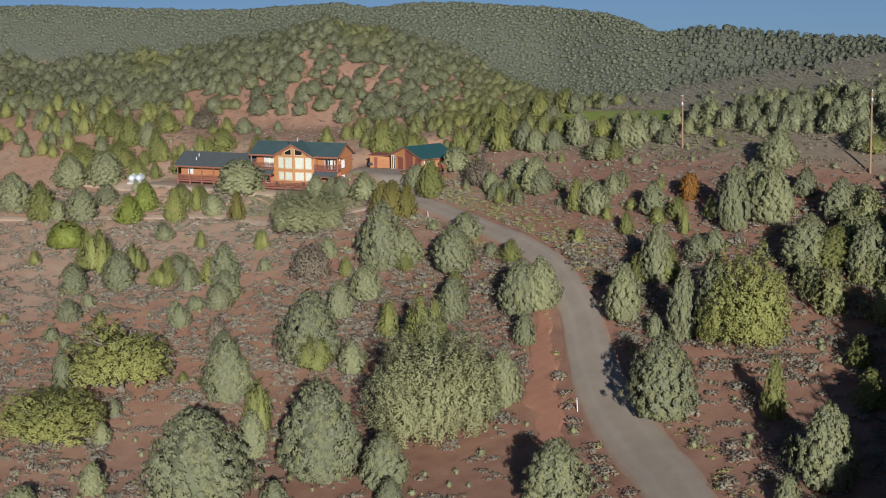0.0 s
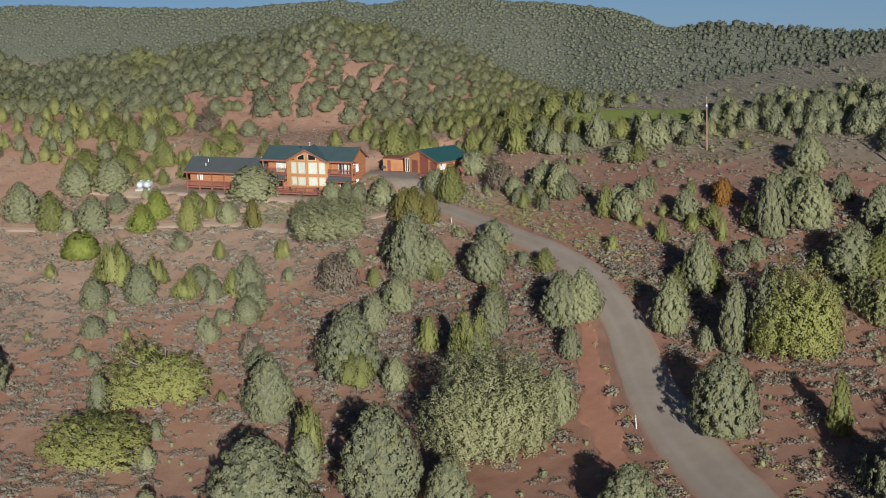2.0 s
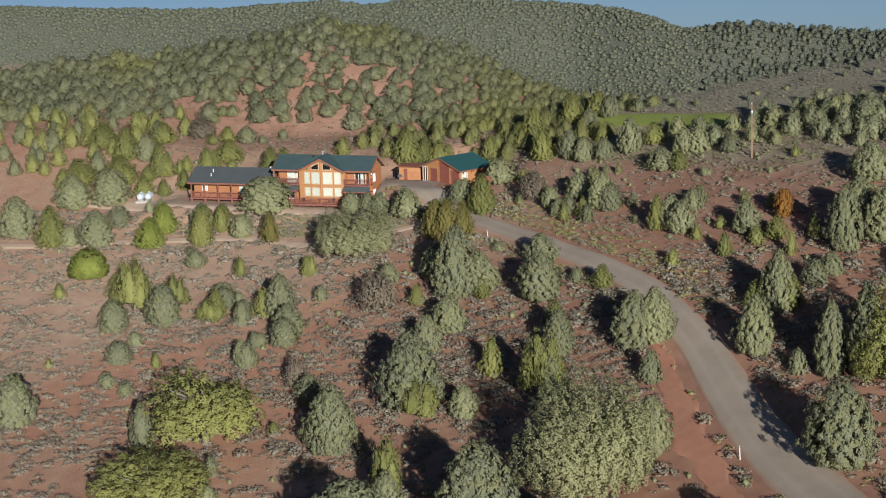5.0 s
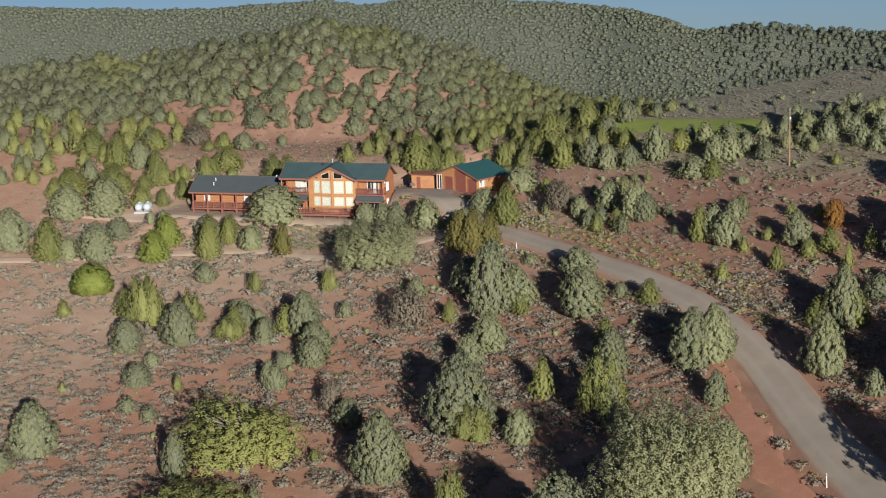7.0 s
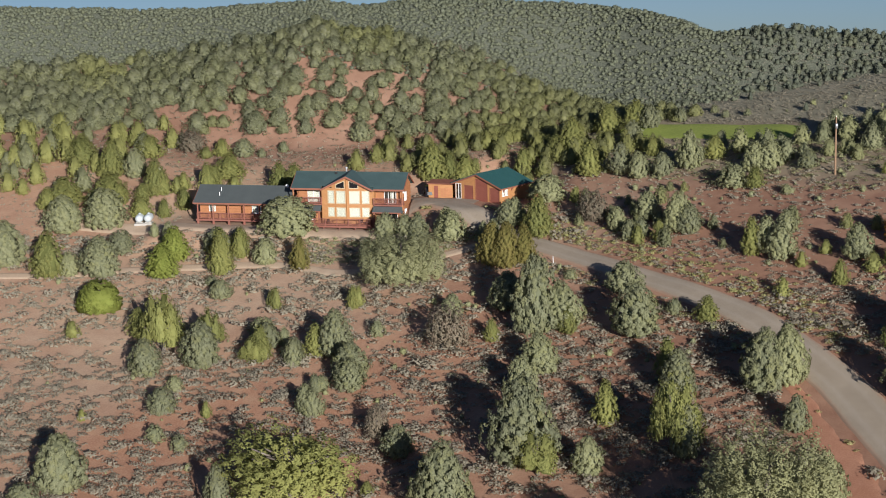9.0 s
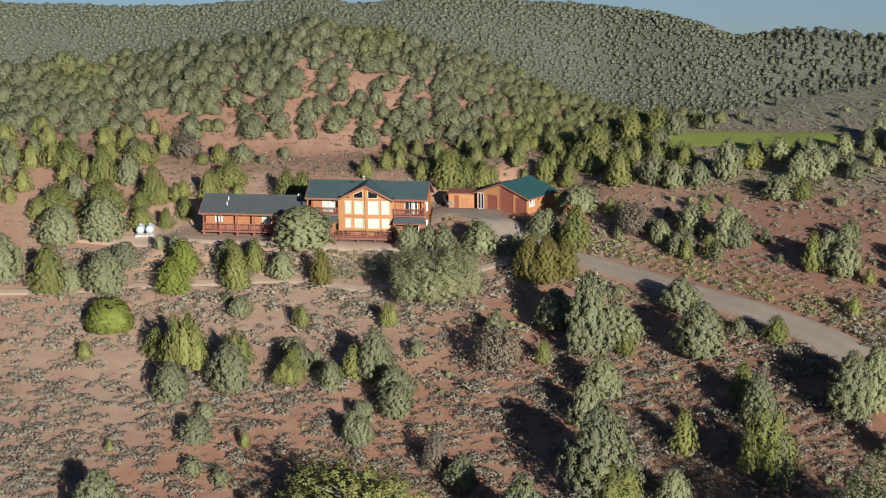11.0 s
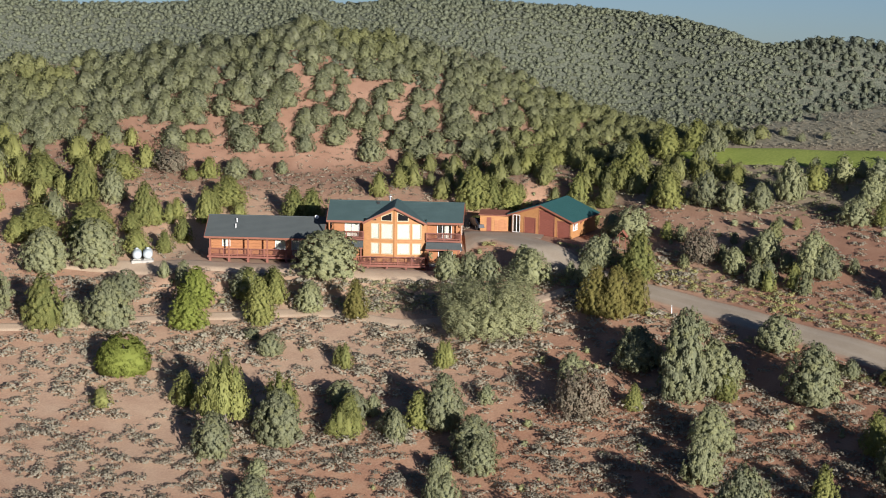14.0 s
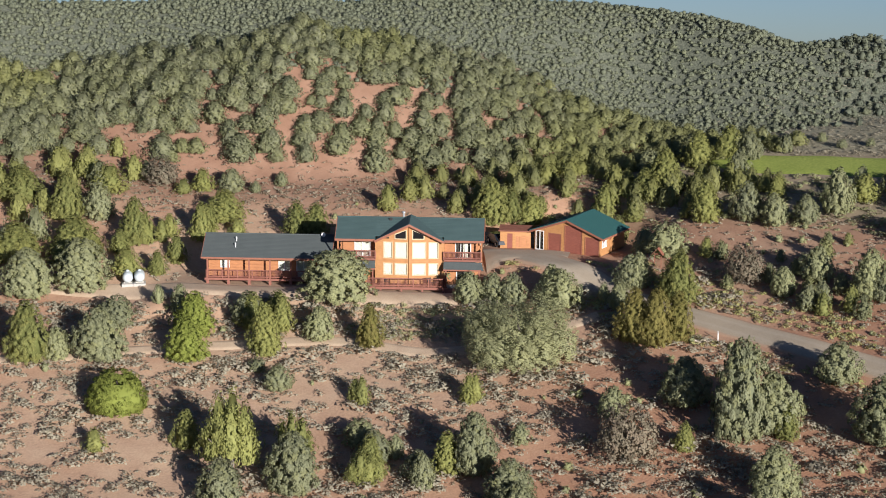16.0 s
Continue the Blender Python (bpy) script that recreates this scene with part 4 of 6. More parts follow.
for x in (-24.92, -9.28):
    board("rake_board", (x, 0.88, 3.32), (x, 5.9, 5.47), 0.06, 0.2, T, wing)
    board("rake_board", (x, 10.92, 3.32), (x, 5.9, 5.47), 0.06, 0.2, T, wing)
box("porch_ceiling", -24.7, -9.5, 1.0, 2.98, 3.0, 3.05, M["soffit"], wing, 0)
box("porch_floor", -24.5, -9.6, 1.0, 2.98, 0.58, 0.72, M["deck"], wing, 0.01)
board("rim_board", (-24.55, 1.0, 0.74), (-9.6, 1.0, 0.74), 0.06, 0.26, M["deck"], wing)
for k in range(6):
    x = -24.2 + 2.5 * k
    box("porch_post", x - 0.09, x + 0.09, 1.05, 1.23, 0.72, 3.02, T, wing, 0.015)
    box("footing", x - 0.16, x + 0.16, 0.98, 1.3, -0.4, 0.48, M["deck"], wing, 0.02)
railing(wing, (-24.2, 1.14), (-11.7, 1.14), 0.72, M["deck"], 1.0)
railing(wing, (-24.35, 1.2), (-24.35, 2.9), 0.72, M["deck"], 1.0)
box("bay", -10.9, -9.7, 1.2, 2.98, 0.2, 2.98, L_, wing, 0.02)
window(wing, -22.75, -21.85, 1.8, 2.75, 3.0, "white", True, 1)
window(wing, -15.75, -14.45, 1.55, 2.75, 3.0, "white", True, 1)
window(wing, -13.6, -12.0, 0.75, 2.75, 3.0, "white", True, 1, "porch_door", "white glazed double door with curtains")
for k, yy in ((0, 3.0), (1, 4.3)):
    zz = 3.3 + (yy - 0.9) * 0.43
    tube("vent_pipe", (-21.0, yy, zz), (-21.0, yy, zz + 0.55), 0.07, 0.07, M["white"], wing, 8, "white roof vent pipe")
dish = thing("satellite_dish", "round white satellite dish on a dark arm by the roof", "satellite dish", pose(-10.6, 3.85, 5.35))
lathe("reflector", [(0.02, 0.0), (0.14, 0.02), (0.24, 0.09), (0.26, 0.09), (0.14, 0.0), (0.02, -0.03)], M["white"], dish, pose(0, 0, 0.2, 75, 0, 0), 20)
tube("mast", (0, 0.1, -0.25), (0, 0.1, 0.2), 0.04, 0.04, M["black"], dish, 8)
tube("arm", (0, 0, 0.05), (0, -0.5, 0.25), 0.025, 0.02, M["black"], dish, 8)
link = thing("breezeway", "low dark timber breezeway roof joining the two buildings", "roof", DEEP)
prism("roof", [(-9.6, 4.6, 4.95), (-8.5, 4.6, 3.9), (-8.5, 4.6, 3.75), (-9.6, 4.6, 4.8)], (0, 3.0, 0), M["soffit"], link)
for y in (4.8, 7.3):
    tube("brace", (-8.45, y, 2.2), (-9.1, y, 4.4), 0.06, 0.06, M["trim"], link, 8)
    box("post", -8.75, -8.6, y - 0.07, y + 0.07, 0.0, 3.9, M["trim"], link, 0.01)

# garage, turned towards the drive
GT = pose(16.5, 7.1, 3.4, 0, 0, -27) @ Matrix.Diagonal((0.86, 0.6, 1.03, 1))
garage = thing("garage", "cedar board garage with teal metal roof and three brown doors", "garage", GT)
doors = [(0.0, 1.85, 0.0, 2.05), (2.55, 5.1, 0.0, 3.15), (5.72, 7.72, 0.0, 2.05), (-1.95, -0.85, 0.0, 2.25)]
wall_with_holes("wall_front", -2.2, 2.55, 0.0, 2.2, 0.0, 0.2, [doors[0], (-1.95, -0.85, 0.0, 2.15)], S, garage)
wall_with_holes("wall_front", 5.1, 8.0, 0.0, 2.2, 0.0, 0.2, [doors[2]], S, garage)
prism("gable_wall", [(-2.2, 0, 2.2), (2.55, 0, 2.2), (2.55, 0, 3.72)], (0, 0.2, 0), S, garage)
prism("gable_wall", [(5.1, 0, 2.2), (8.0, 0, 2.2), (5.1, 0, 3.15)], (0, 0.2, 0), S, garage)
prism("gable_wall", [(2.55, 0, 3.15), (5.1, 0, 3.15), (5.1, 0, 3.14), (2.9, 0, 3.8), (2.55, 0, 3.72)], (0, 0.2, 0), S, garage)
side_holes = [(0.9, 1.8, 1.0, 1.9), (2.0, 2.9, 1.0, 1.9)]
sw = wall_with_holes("wall_side", 0.2, 11.8, 0.0, 2.3, -0.2, 0.0, side_holes, S, garage)
sw.matrix_basis = pose(7.8, 0, 0, 0, 0, 90)
box("wall_side", -2.2, -2.0, 0.2, 11.8, 0.0, 2.3, S, garage)
box("wall_back", -2.0, 7.8, 11.6, 11.8, 0.0, 2.3, S, garage)
prism("gable_wall", [(-2.2, 11.6, 2.3), (8.0, 11.6, 2.3), (2.9, 11.6, 3.8)], (0, 0.2, 0), S, garage)
for k in range(34):
    x = -2.15 + k * 0.3
    if any(a - 0.06 < x < b + 0.06 for a, b, c, d in doors):
        continue
    top = 3.72 - abs(x - 2.9) * 0.30
    box("batten", x - 0.025, x + 0.025, -0.025, 0.0, 0.0, max(2.1, top), S, garage, 0)
for a, b, c, d in doors[:3]:
    door = box("garage_door", a, b, 0.06, 0.12, c, d, M["garage_door"], garage, 0.01, "red-brown sectional garage door")
    rows = 4 if d < 3 else 6
    for r in range(rows):
        z0, z1 = c + (d - c) * r / rows, c + (d - c) * (r + 1) / rows
        box("panel", a + 0.06, b - 0.06, 0.035, 0.06, z0 + 0.03, z1 - 0.03, M["garage_door"], door, 0.008)
    ring("door_casing", a, b, c, d, -0.04, 0.0, 0.1, T, garage)
ed = window(garage, -1.95, -0.85, 0.05, 2.2, 0.0, "white", False, 1, "entry_door", "white-framed glazed entry door")
for (a, b, c, d) in side_holes:
    f = ring("side_window", a, b, c, d, -0.06, 0.1, 0.09, M["white"], garage, 1)
    f.matrix_basis = pose(8.0, 0, 0, 0, 0, 90)
    p = box("pane", a, b, 0.05, 0.06, c, d, M["glass"], f, 0)
    p.visible_shadow = False
    box("blind", a, b, 0.12, 0.14, c, d, M["blind"], f, 0)


def ribbed(name, a, b, c, d, parent, ribs):
    """A standing-seam metal slope from eave a-b up to ridge d-c."""
    a, b, c, d = map(Vector, (a, b, c, d))
    nrm = (b - a).cross(d - a).normalized()
    bm = bmesh.new()
    wide = (b - a).length
    prof = [(0.0, 0.0), (0.0, 0.08)]
    for k in range(ribs + 1):
        m = 0.03 + (wide - 0.06) * k / ribs
        prof += [(m - 0.03, 0.08), (m - 0.02, 0.13), (m + 0.02, 0.13), (m + 0.03, 0.08)]
    prof += [(wide, 0.0)]
    e = (b - a).normalized()
    low = [bm.verts.new(a + e * s + nrm * h) for s, h in prof]
    top = [bm.verts.new(d + e * s + nrm * h) for s, h in prof]
    for k in range(len(prof)):
        j = (k + 1) % len(prof)
        bm.faces.new((low[k], low[j], top[j], top[k]))
    bm.faces.new(low[::-1])
    bm.faces.new(top)
    bmesh.ops.recalc_face_normals(bm, faces=bm.faces[:])
    return part(name, to_mesh(name, bm, M["green_metal"]), parent)


ribbed("roof", (8.6, -0.6, 2.18), (8.6, 12.4, 2.18), (2.9, 12.4, 3.92), (2.9, -0.6, 3.92), garage, 28)
ribbed("roof", (-2.8, 12.4, 2.18), (-2.8, -0.6, 2.18), (2.9, -0.6, 3.92), (2.9, 12.4, 3.92), garage, 28)
for x in (-2.85, 8.65):
    board("rake_board", (2.9, -0.62, 3.95), (x, -0.62, 2.20), 0.06, 0.22, T, garage)
    board("fascia", (x, -0.6, 2.22), (x, 12.4, 2.22), 0.06, 0.2, T, garage)
for k in range(3):
    y = 1.2 + k * 3.2
    prism("eave_bracket", [(8.02, y, 1.5), (8.02, y, 2.1), (8.55, y, 2.1)], (0, 0.12, 0), T, garage)

shed = thing("shed", "low cedar shed with brown flat roof beside the garage", "shed", pose(10.6, 8.2, 3.35, 0, 0, -4) @ Matrix.Diagonal((0.86, 0.7, 1, 1)))
wall_with_holes("wall_front", 0, 2.1, 0, 2.05, 0, 0.12, [(1.0, 1.75, 0, 1.85)], S, shed)
box("door", 1.0, 1.75, 0.03, 0.09, 0.0, 1.85, M["garage_door"], shed, 0.01, "red-brown plank door")
box("wall_side", 0, 0.12, 0.12, 3.2, 0, 2.05, S, shed)
box("wall_back", 0, 4.2, 3.2, 3.32, 0, 2.05, S, shed)
prism("roof", [(-0.25, -0.3, 2.12), (4.4, -0.1, 2.12), (4.4, 3.5, 2.35), (-0.25, 3.5, 2.35)], (0, 0, 0.1), T, shed, "flat brown roof")
prism("wall_angled", [(2.1, 0.0, 0), (4.3, 0.55, 0), (4.3, 0.55, 1.95), (2.1, 0.0, 2.05)], (0.02, 0.12, 0), S, shed)
for k in range(4):
    prism("fence_panel", [(2.25 + k * 0.5, 0.02 + k * 0.125, 0.1), (2.68 + k * 0.5, 0.128 + k * 0.125, 0.1), (2.68 + k * 0.5, 0.128 + k * 0.125, 1.5), (2.25 + k * 0.5, 0.02 + k * 0.125, 1.5)], (0, -0.03, 0), M["logs"], shed)

# parked car, partly behind the house
car = thing("car", "dark parked car beside the house on grey gravel", "car", pose(10.4, 10.2, 3.35, 0, 0, -70))
prof = [(-2.1, 0.35), (-2.15, 0.8), (-1.5, 0.95), (-1.0, 1.45), (0.7, 1.5), (1.5, 0.98), (2.15, 0.85), (2.2, 0.4)]
bm = bmesh.new()
for yy, sc in ((-0.85, 0.94), (-0.7, 1.0), (0.7, 1.0), (0.85, 0.94)):
    for px, pz in prof:
        bm.verts.new((px * (0.97 if abs(yy) > 0.8 else 1), yy, 0.35 + (pz - 0.35) * sc))
bm.verts.ensure_lookup_table()
for r in range(3):
    for k in range(8):
        j = (k + 1) % 8
        bm.faces.new([bm.verts[i] for i in (r * 8 + k, r * 8 + j, (r + 1) * 8 + j, (r + 1) * 8 + k)])
bm.faces.new([bm.verts[i] for i in range(8)])
bm.faces.new([bm.verts[24 + i] for i in range(8)])
bmesh.ops.recalc_face_normals(bm, faces=bm.faces[:])
part("body", to_mesh("body", bm, M["car"]), car)
for a in (-1.35, 1.35):
    for b in (-0.8, 0.8):
        wh = tube("wheel", (a, b - 0.1, 0.33), (a, b + 0.1, 0.33), 0.33, 0.33, M["black"], car, 18)
        tube("rim", (a, b - 0.11, 0.33), (a, b + 0.11, 0.33), 0.2, 0.2, M["galv"], wh, 12)
box("windscreen", -0.9, 0.6, -0.76, 0.76, 1.0, 1.36, plain("car_glass", (0.01, 0.01, 0.012), 0.08), car, 0.03)


def propane_tank(x, y, turn):
    t = thing("propane_tank", "pale grey round-ended propane tank on concrete blocks", "tank", pose(x, y, float(height(x, y)) + 0.0, 0, 0, turn), group="propane tanks")
    prof = [(0.02, -1.3), (0.3, -1.24), (0.5, -1.05), (0.6, -0.8), (0.62, -0.6), (0.62, 0.9), (0.5, 1.25), (0.3, 1.44), (0.02, 1.5)]
    grey = plain("tank_paint", (0.56, 0.60, 0.60), 0.5)
    lathe("vessel", prof, grey, t, pose(0, 0, 0.8, 90, 0, 0), 28)
    lathe("dome", [(0.2, 0), (0.2, 0.1), (0.12, 0.17), (0.02, 0.19)], grey, t, pose(0, 0, 1.4), 14)
    for y_ in (-0.7, 0.7):
        box("block", -0.5, 0.5, y_ - 0.1, y_ + 0.1, -0.25, 0.24, M["concrete"], t, 0.02)
    box("pad", -0.72, 0.72, -1.35, 1.35, -0.3, 0.1, M["concrete"], t, 0.02, "pale concrete pad")


propane_tank(-33.9, 1.0, 13)
propane_tank(-32.5, 1.2, 12)


def utility_pole(x, y, high, turn):
    z = float(height(x, y))
    p = thing("utility_pole", "weathered brown wooden utility pole with a grey transformer", "utility pole", pose(x, y, z - 0.3, 0, 0, turn), group="utility poles")
    tube("shaft", (0, 0, 0), (0, 0, high + 0.3), 0.15, 0.09, M["pole"], p, 12)
    lathe("insulator", [(0.04, 0), (0.07, 0.05), (0.04, 0.1), (0.06, 0.15), (0.02, 0.2)], M["white"], p, pose(0, 0, high + 0.28), 10)
    lathe("transformer", [(0.05, 0), (0.2, 0.03), (0.2, 0.62), (0.12, 0.7)], M["galv"], p, pose(0.0, -0.32, high - 1.25), 14)


utility_pole(71.5, -6.2, 7.9, 10)
utility_pole(104.1, -27.1, 11.0, 15)


def marker_post(x, y, high=1.45):
    m = thing("marker_post", "thin white driveway marker post with reflector", "marker post", pose(x, y, float(height(x, y)) - 0.1, 3, -2, 0), group="driveway markers")
    box("stake", -0.05, 0.05, -0.03, 0.03, 0, high, M["white"], m, 0.01)
    box("reflector", -0.04, 0.04, -0.045, -0.031, high - 0.25, high - 0.07, M["galv"], m, 0.005)


marker_post(82.7, -80.8, 1.7)
marker_post(90.0, -81.3, 1.5)
marker_post(34.5, -18.6, 1.1)
culvert = thing("culvert_stone", "low tan stone headwall at the road edge", "stone", pose(33.0, -18.4, float(height(33.0, -18.4)) - 0.25, 0, 0, 8))
box("slab", -1.1, 1.1, -0.25, 0.25, 0, 0.45, M["stone"], culvert, 0.08)
box("block", -0.9, -0.2, -0.6, -0.2, 0, 0.3, M["stone"], culvert, 0.08)
feeder = thing("well_house", "small brown A-frame roof on posts between junipers", "well house", pose(29.1, -1.6, float(height(29.1, -1.6)) - 0.1, 0, 0, -15) @ Matrix.Diagonal((0.55, 0.55, 0.8, 1)))
for s in (-1, 1):
    box("post", s * 0.7 - 0.06, s * 0.7 + 0.06, -0.06, 0.06, 0, 2.2, M["trim"], feeder, 0.01)
    prism("roof", [(0, -0.8, 3.1), (s * 1.2, -0.8, 2.1), (s * 1.2, -0.8, 2.0), (0, -0.8, 3.0)], (0, 1.6, 0), M["trim"], feeder)
box("crossbeam", -0.76, 0.76, -0.05, 0.05, 2.05, 2.17, M["trim"], feeder, 0.01)


# ---- single trees, from the near slope to the foot of the hill ----
tree("pinyon", 24.3, -107.1, 3.1, 4.0)
tree("pinyon", 70.3, -103.9, 3.6, 3.1)
tree("pinyon", 112.7, -103.8, 3.4, 2.5)
tree("pinyon", 46.1, -103.6, 11.5, 11.2)
tree("pinyon", 89.0, -103.5, 7.0, 6.9)
tree("pinyon", 55.8, -103.2, 3.3, 3.0)
tree("pinyon", 30.1, -101.2, 4.0, 3.3)
tree("pinyon", 115.5, -99.6, 8.4, 6.1)
tree("pinyon", 67.0, -98.4, 6.4, 5.4)
tree("pinyon", 57.5, -95.3, 11.4, 9.2)
tree("pinyon", 110.7, -94.8, 3.6, 2.0)
tree("pinyon", 44.8, -89.5, 5.8, 3.9)
tree("spreading", 14.8, -89.2, 7.5, 13.9)
tree("pinyon", 21.5, -87.3, 3.0, 2.4)
tree("light", 43.5, -85.9, 8.2, 3.8)
tree("broad", 67.0, -85.6, 13.0, 15.3)
tree("juniper", 106.4, -84.9, 7.1, 2.9)
tree("juniper", 116.1, -83.2, 4.4, 4.1)
tree("pinyon", 93.7, -83.2, 9.2, 7.3)
tree("pinyon", 72.4, -81.7, 2.6, 2.6)
tree("pinyon", 18.1, -79.7, 2.7, 2.1)
tree("pinyon", 72.3, -78.1, 6.6, 4.5)
tree("pinyon", -16.6, -77.0, 2.9, 3.8)
tree("juniper", 113.1, -74.3, 3.8, 3.4)
tree("pinyon", 5.9, -74.2, 6.1, 3.2)
tree("pinyon", 31.6, -73.7, 8.6, 5.9)
tree("spreading", 13.8, -72.1, 10.4, 14.1)
tree("pinyon", 31.0, -71.8, 6.4, 5.5)
tree("pinyon", -14.3, -71.8, 6.8, 6.2)
tree("juniper", 21.8, -69.1, 1.9, 1.8)
tree("tall", 98.6, -67.2, 11.4, 9.6)
tree("pinyon", 46.6, -67.2, 4.4, 3.5)
tree("pinyon", 94.4, -66.2, 10.6, 4.6)
tree("light", 40.9, -66.6, 5.2, 5.5)
tree("pinyon", 90.4, -65.7, 8.7, 3.8)
tree("pinyon", 57.2, -65.5, 6.0, 3.0)
tree("pinyon", 86.6, -64.8, 3.2, 2.0)
tree("light", 55.9, -64.5, 9.0, 5.4)
tree("pinyon", 38.8, -64.1, 10.1, 8.1)
tree("pinyon", 68.9, -62.9, 4.2, 2.8)
tree("pinyon", 23.4, -61.1, 3.9, 3.3)
tree("pinyon", -4.2, -60.1, 2.0, 2.3)
tree("pinyon", 80.8, -59.4, 7.2, 4.4)
tree("pinyon", -8.0, -58.4, 2.2, 2.6)
tree("juniper", 47.2, -57.7, 5.4, 3.2)
tree("dry", 19.8, -57.2, 4.4, 3.1)
tree("juniper", -18.9, -55.4, 1.6, 1.3)
tree("pinyon", 64.9, -54.5, 7.2, 5.5)
tree("pinyon", 55.1, -54.4, 6.0, 4.1)
tree("pinyon", 109.9, -54.4, 6.9, 5.4)
tree("pinyon", 67.4, -53.8, 6.9, 4.9)
tree("juniper", -3.5, -52.5, 2.3, 1.5)
tree("pinyon", -9.7, -51.8, 3.4, 3.7)
tree("pinyon", 10.1, -51.7, 3.5, 3.0)
tree("juniper", 105.2, -51.7, 5.3, 5.5)
tree("pinyon", 9.0, -51.2, 3.8, 2.4)
tree("pinyon", 36.0, -50.6, 5.3, 3.8)
tree("pinyon", 101.5, -50.6, 6.7, 6.6)
tree("juniper", 83.6, -50.4, 4.6, 4.2)
tree("pinyon", 82.2, -50.4, 7.6, 4.5)
tree("juniper", 79.3, -49.7, 3.9, 3.6)
tree("juniper", 53.4, -49.6, 4.8, 3.4)
tree("pinyon", 8.8, -46.3, 2.6, 1.8)
tree("pinyon", -10.1, -46.2, 2.2, 2.4)
tree("pinyon", 86.0, -46.0, 3.4, 3.3)
tree("pinyon", 9.5, -45.8, 2.1, 2.1)
tree("pinyon", 13.2, -45.8, 4.1, 4.3)
tree("pinyon", 37.3, -45.2, 5.0, 4.5)
tree("pinyon", 87.8, -44.1, 3.1, 2.9)
tree("pinyon", 12.4, -42.7, 4.6, 4.8)
tree("pinyon", -15.6, -42.5, 5.0, 4.4)
tree("pinyon", 3.9, -39.9, 3.7, 2.4)
tree("pinyon", 103.2, -39.9, 5.6, 4.8)
tree("pinyon", 105.9, -39.8, 4.5, 3.7)
tree("pinyon", -8.9, -39.6, 6.2, 5.1)
tree("pinyon", 48.4, -39.5, 6.6, 6.2)
tree("juniper", 57.1, -39.2, 3.3, 3.6)
tree("juniper", -1.6, -38.5, 3.3, 3.1)
tree("pinyon", 88.8, -38.4, 8.4, 4.5)
tree("light", -1.9, -38.4, 3.7, 3.7)
tree("juniper", 81.9, -38.1, 3.6, 1.7)
tree("pinyon", 3.4, -38.0, 3.0, 3.0)
tree("pinyon", 93.9, -37.8, 7.4, 5.6)
tree("juniper", -1.4, -37.4, 4.5, 3.1)
tree("pinyon", 8.9, -37.4, 6.3, 4.5)
tree("juniper", 6.2, -37.3, 4.5, 3.3)
tree("dry", 23.8, -37.1, 5.9, 5.2)
tree("juniper", 39.5, -36.9, 3.6, 2.5)
tree("juniper", 29.6, -36.7, 3.1, 2.3)
tree("light", -15.6, -36.3, 8.5, 5.9)
tree("juniper", 66.0, -36.3, 2.7, 2.2)
tree("pinyon", 52.8, -36.3, 2.2, 2.1)
tree("pinyon", 35.2, -35.5, 10.1, 6.0)
tree("juniper", 72.8, -35.5, 3.3, 2.3)
tree("pinyon", 38.3, -35.0, 5.9, 5.1)
tree("pinyon", -1.3, -34.8, 3.5, 3.5)
tree("juniper", 84.5, -34.8, 3.6, 1.8)
tree("light", -9.4, -34.6, 5.4, 3.9)
tree("pinyon", 0.9, -34.3, 2.6, 1.7)
tree("juniper", 76.7, -33.8, 2.7, 2.5)
tree("juniper", -30.0, -33.4, 2.6, 2.6)
tree("pinyon", 13.4, -33.0, 2.3, 2.3)
tree("juniper", 79.3, -33.0, 3.3, 3.1)
tree("pinyon", 89.8, -32.5, 6.2, 5.7)
tree("juniper", -20.8, -32.0, 4.1, 3.4)
tree("pinyon", -3.0, -31.8, 2.7, 3.7)
tree("pinyon", 96.6, -31.3, 3.9, 3.4)
tree("pinyon", 74.8, -30.2, 4.5, 3.5)
tree("juniper", 68.0, -30.1, 2.2, 1.8)
tree("pinyon", 22.8, -29.7, 3.3, 3.3)
tree("pinyon", 45.6, -29.0, 4.2, 4.2)
tree("pinyon", 30.2, -28.9, 5.0, 5.2)
tree("juniper", 70.9, -27.9, 1.9, 1.8)
tree("rusty", 79.4, -27.7, 3.9, 2.7)
tree("pinyon", 65.3, -27.2, 4.6, 3.6)
tree("shrub", -29.4, -25.3, 4.3, 7.2)
tree("juniper", 61.5, -25.2, 5.1, 3.0)
tree("juniper", 7.9, -25.1, 3.3, 2.2)
tree("juniper", 8.6, -24.9, 3.3, 2.0)
tree("pinyon", 63.3, -24.8, 4.7, 3.1)
tree("juniper", -3.4, -24.5, 3.3, 1.9)
tree("juniper", -4.2, -23.7, 2.8, 1.8)
tree("pinyon", 37.7, -23.5, 1.5, 1.9)
tree("pinyon", 90.1, -21.0, 5.3, 5.4)
tree("pinyon", -12.8, -21.0, 2.8, 3.0)
tree("pinyon", 65.6, -20.9, 3.2, 2.9)
tree("juniper", 103.5, -20.8, 2.7, 3.1)
tree("pinyon", 101.1, -18.4, 3.4, 3.9)
tree("bushy", 12.9, -18.1, 6.9, 12.6)
tree("cedar", 27.9, -17.9, 6.4, 4.3)
tree("cedar", 30.2, -17.5, 5.6, 3.9)
tree("pinyon", -15.6, -17.3, 1.6, 2.2)
tree("juniper", 48.7, -17.3, 3.2, 2.1)
tree("juniper", 45.8, -16.9, 2.9, 2.1)
tree("cedar", 25.6, -16.6, 6.0, 4.2)
tree("juniper", -41.4, -16.3, 6.9, 5.4)
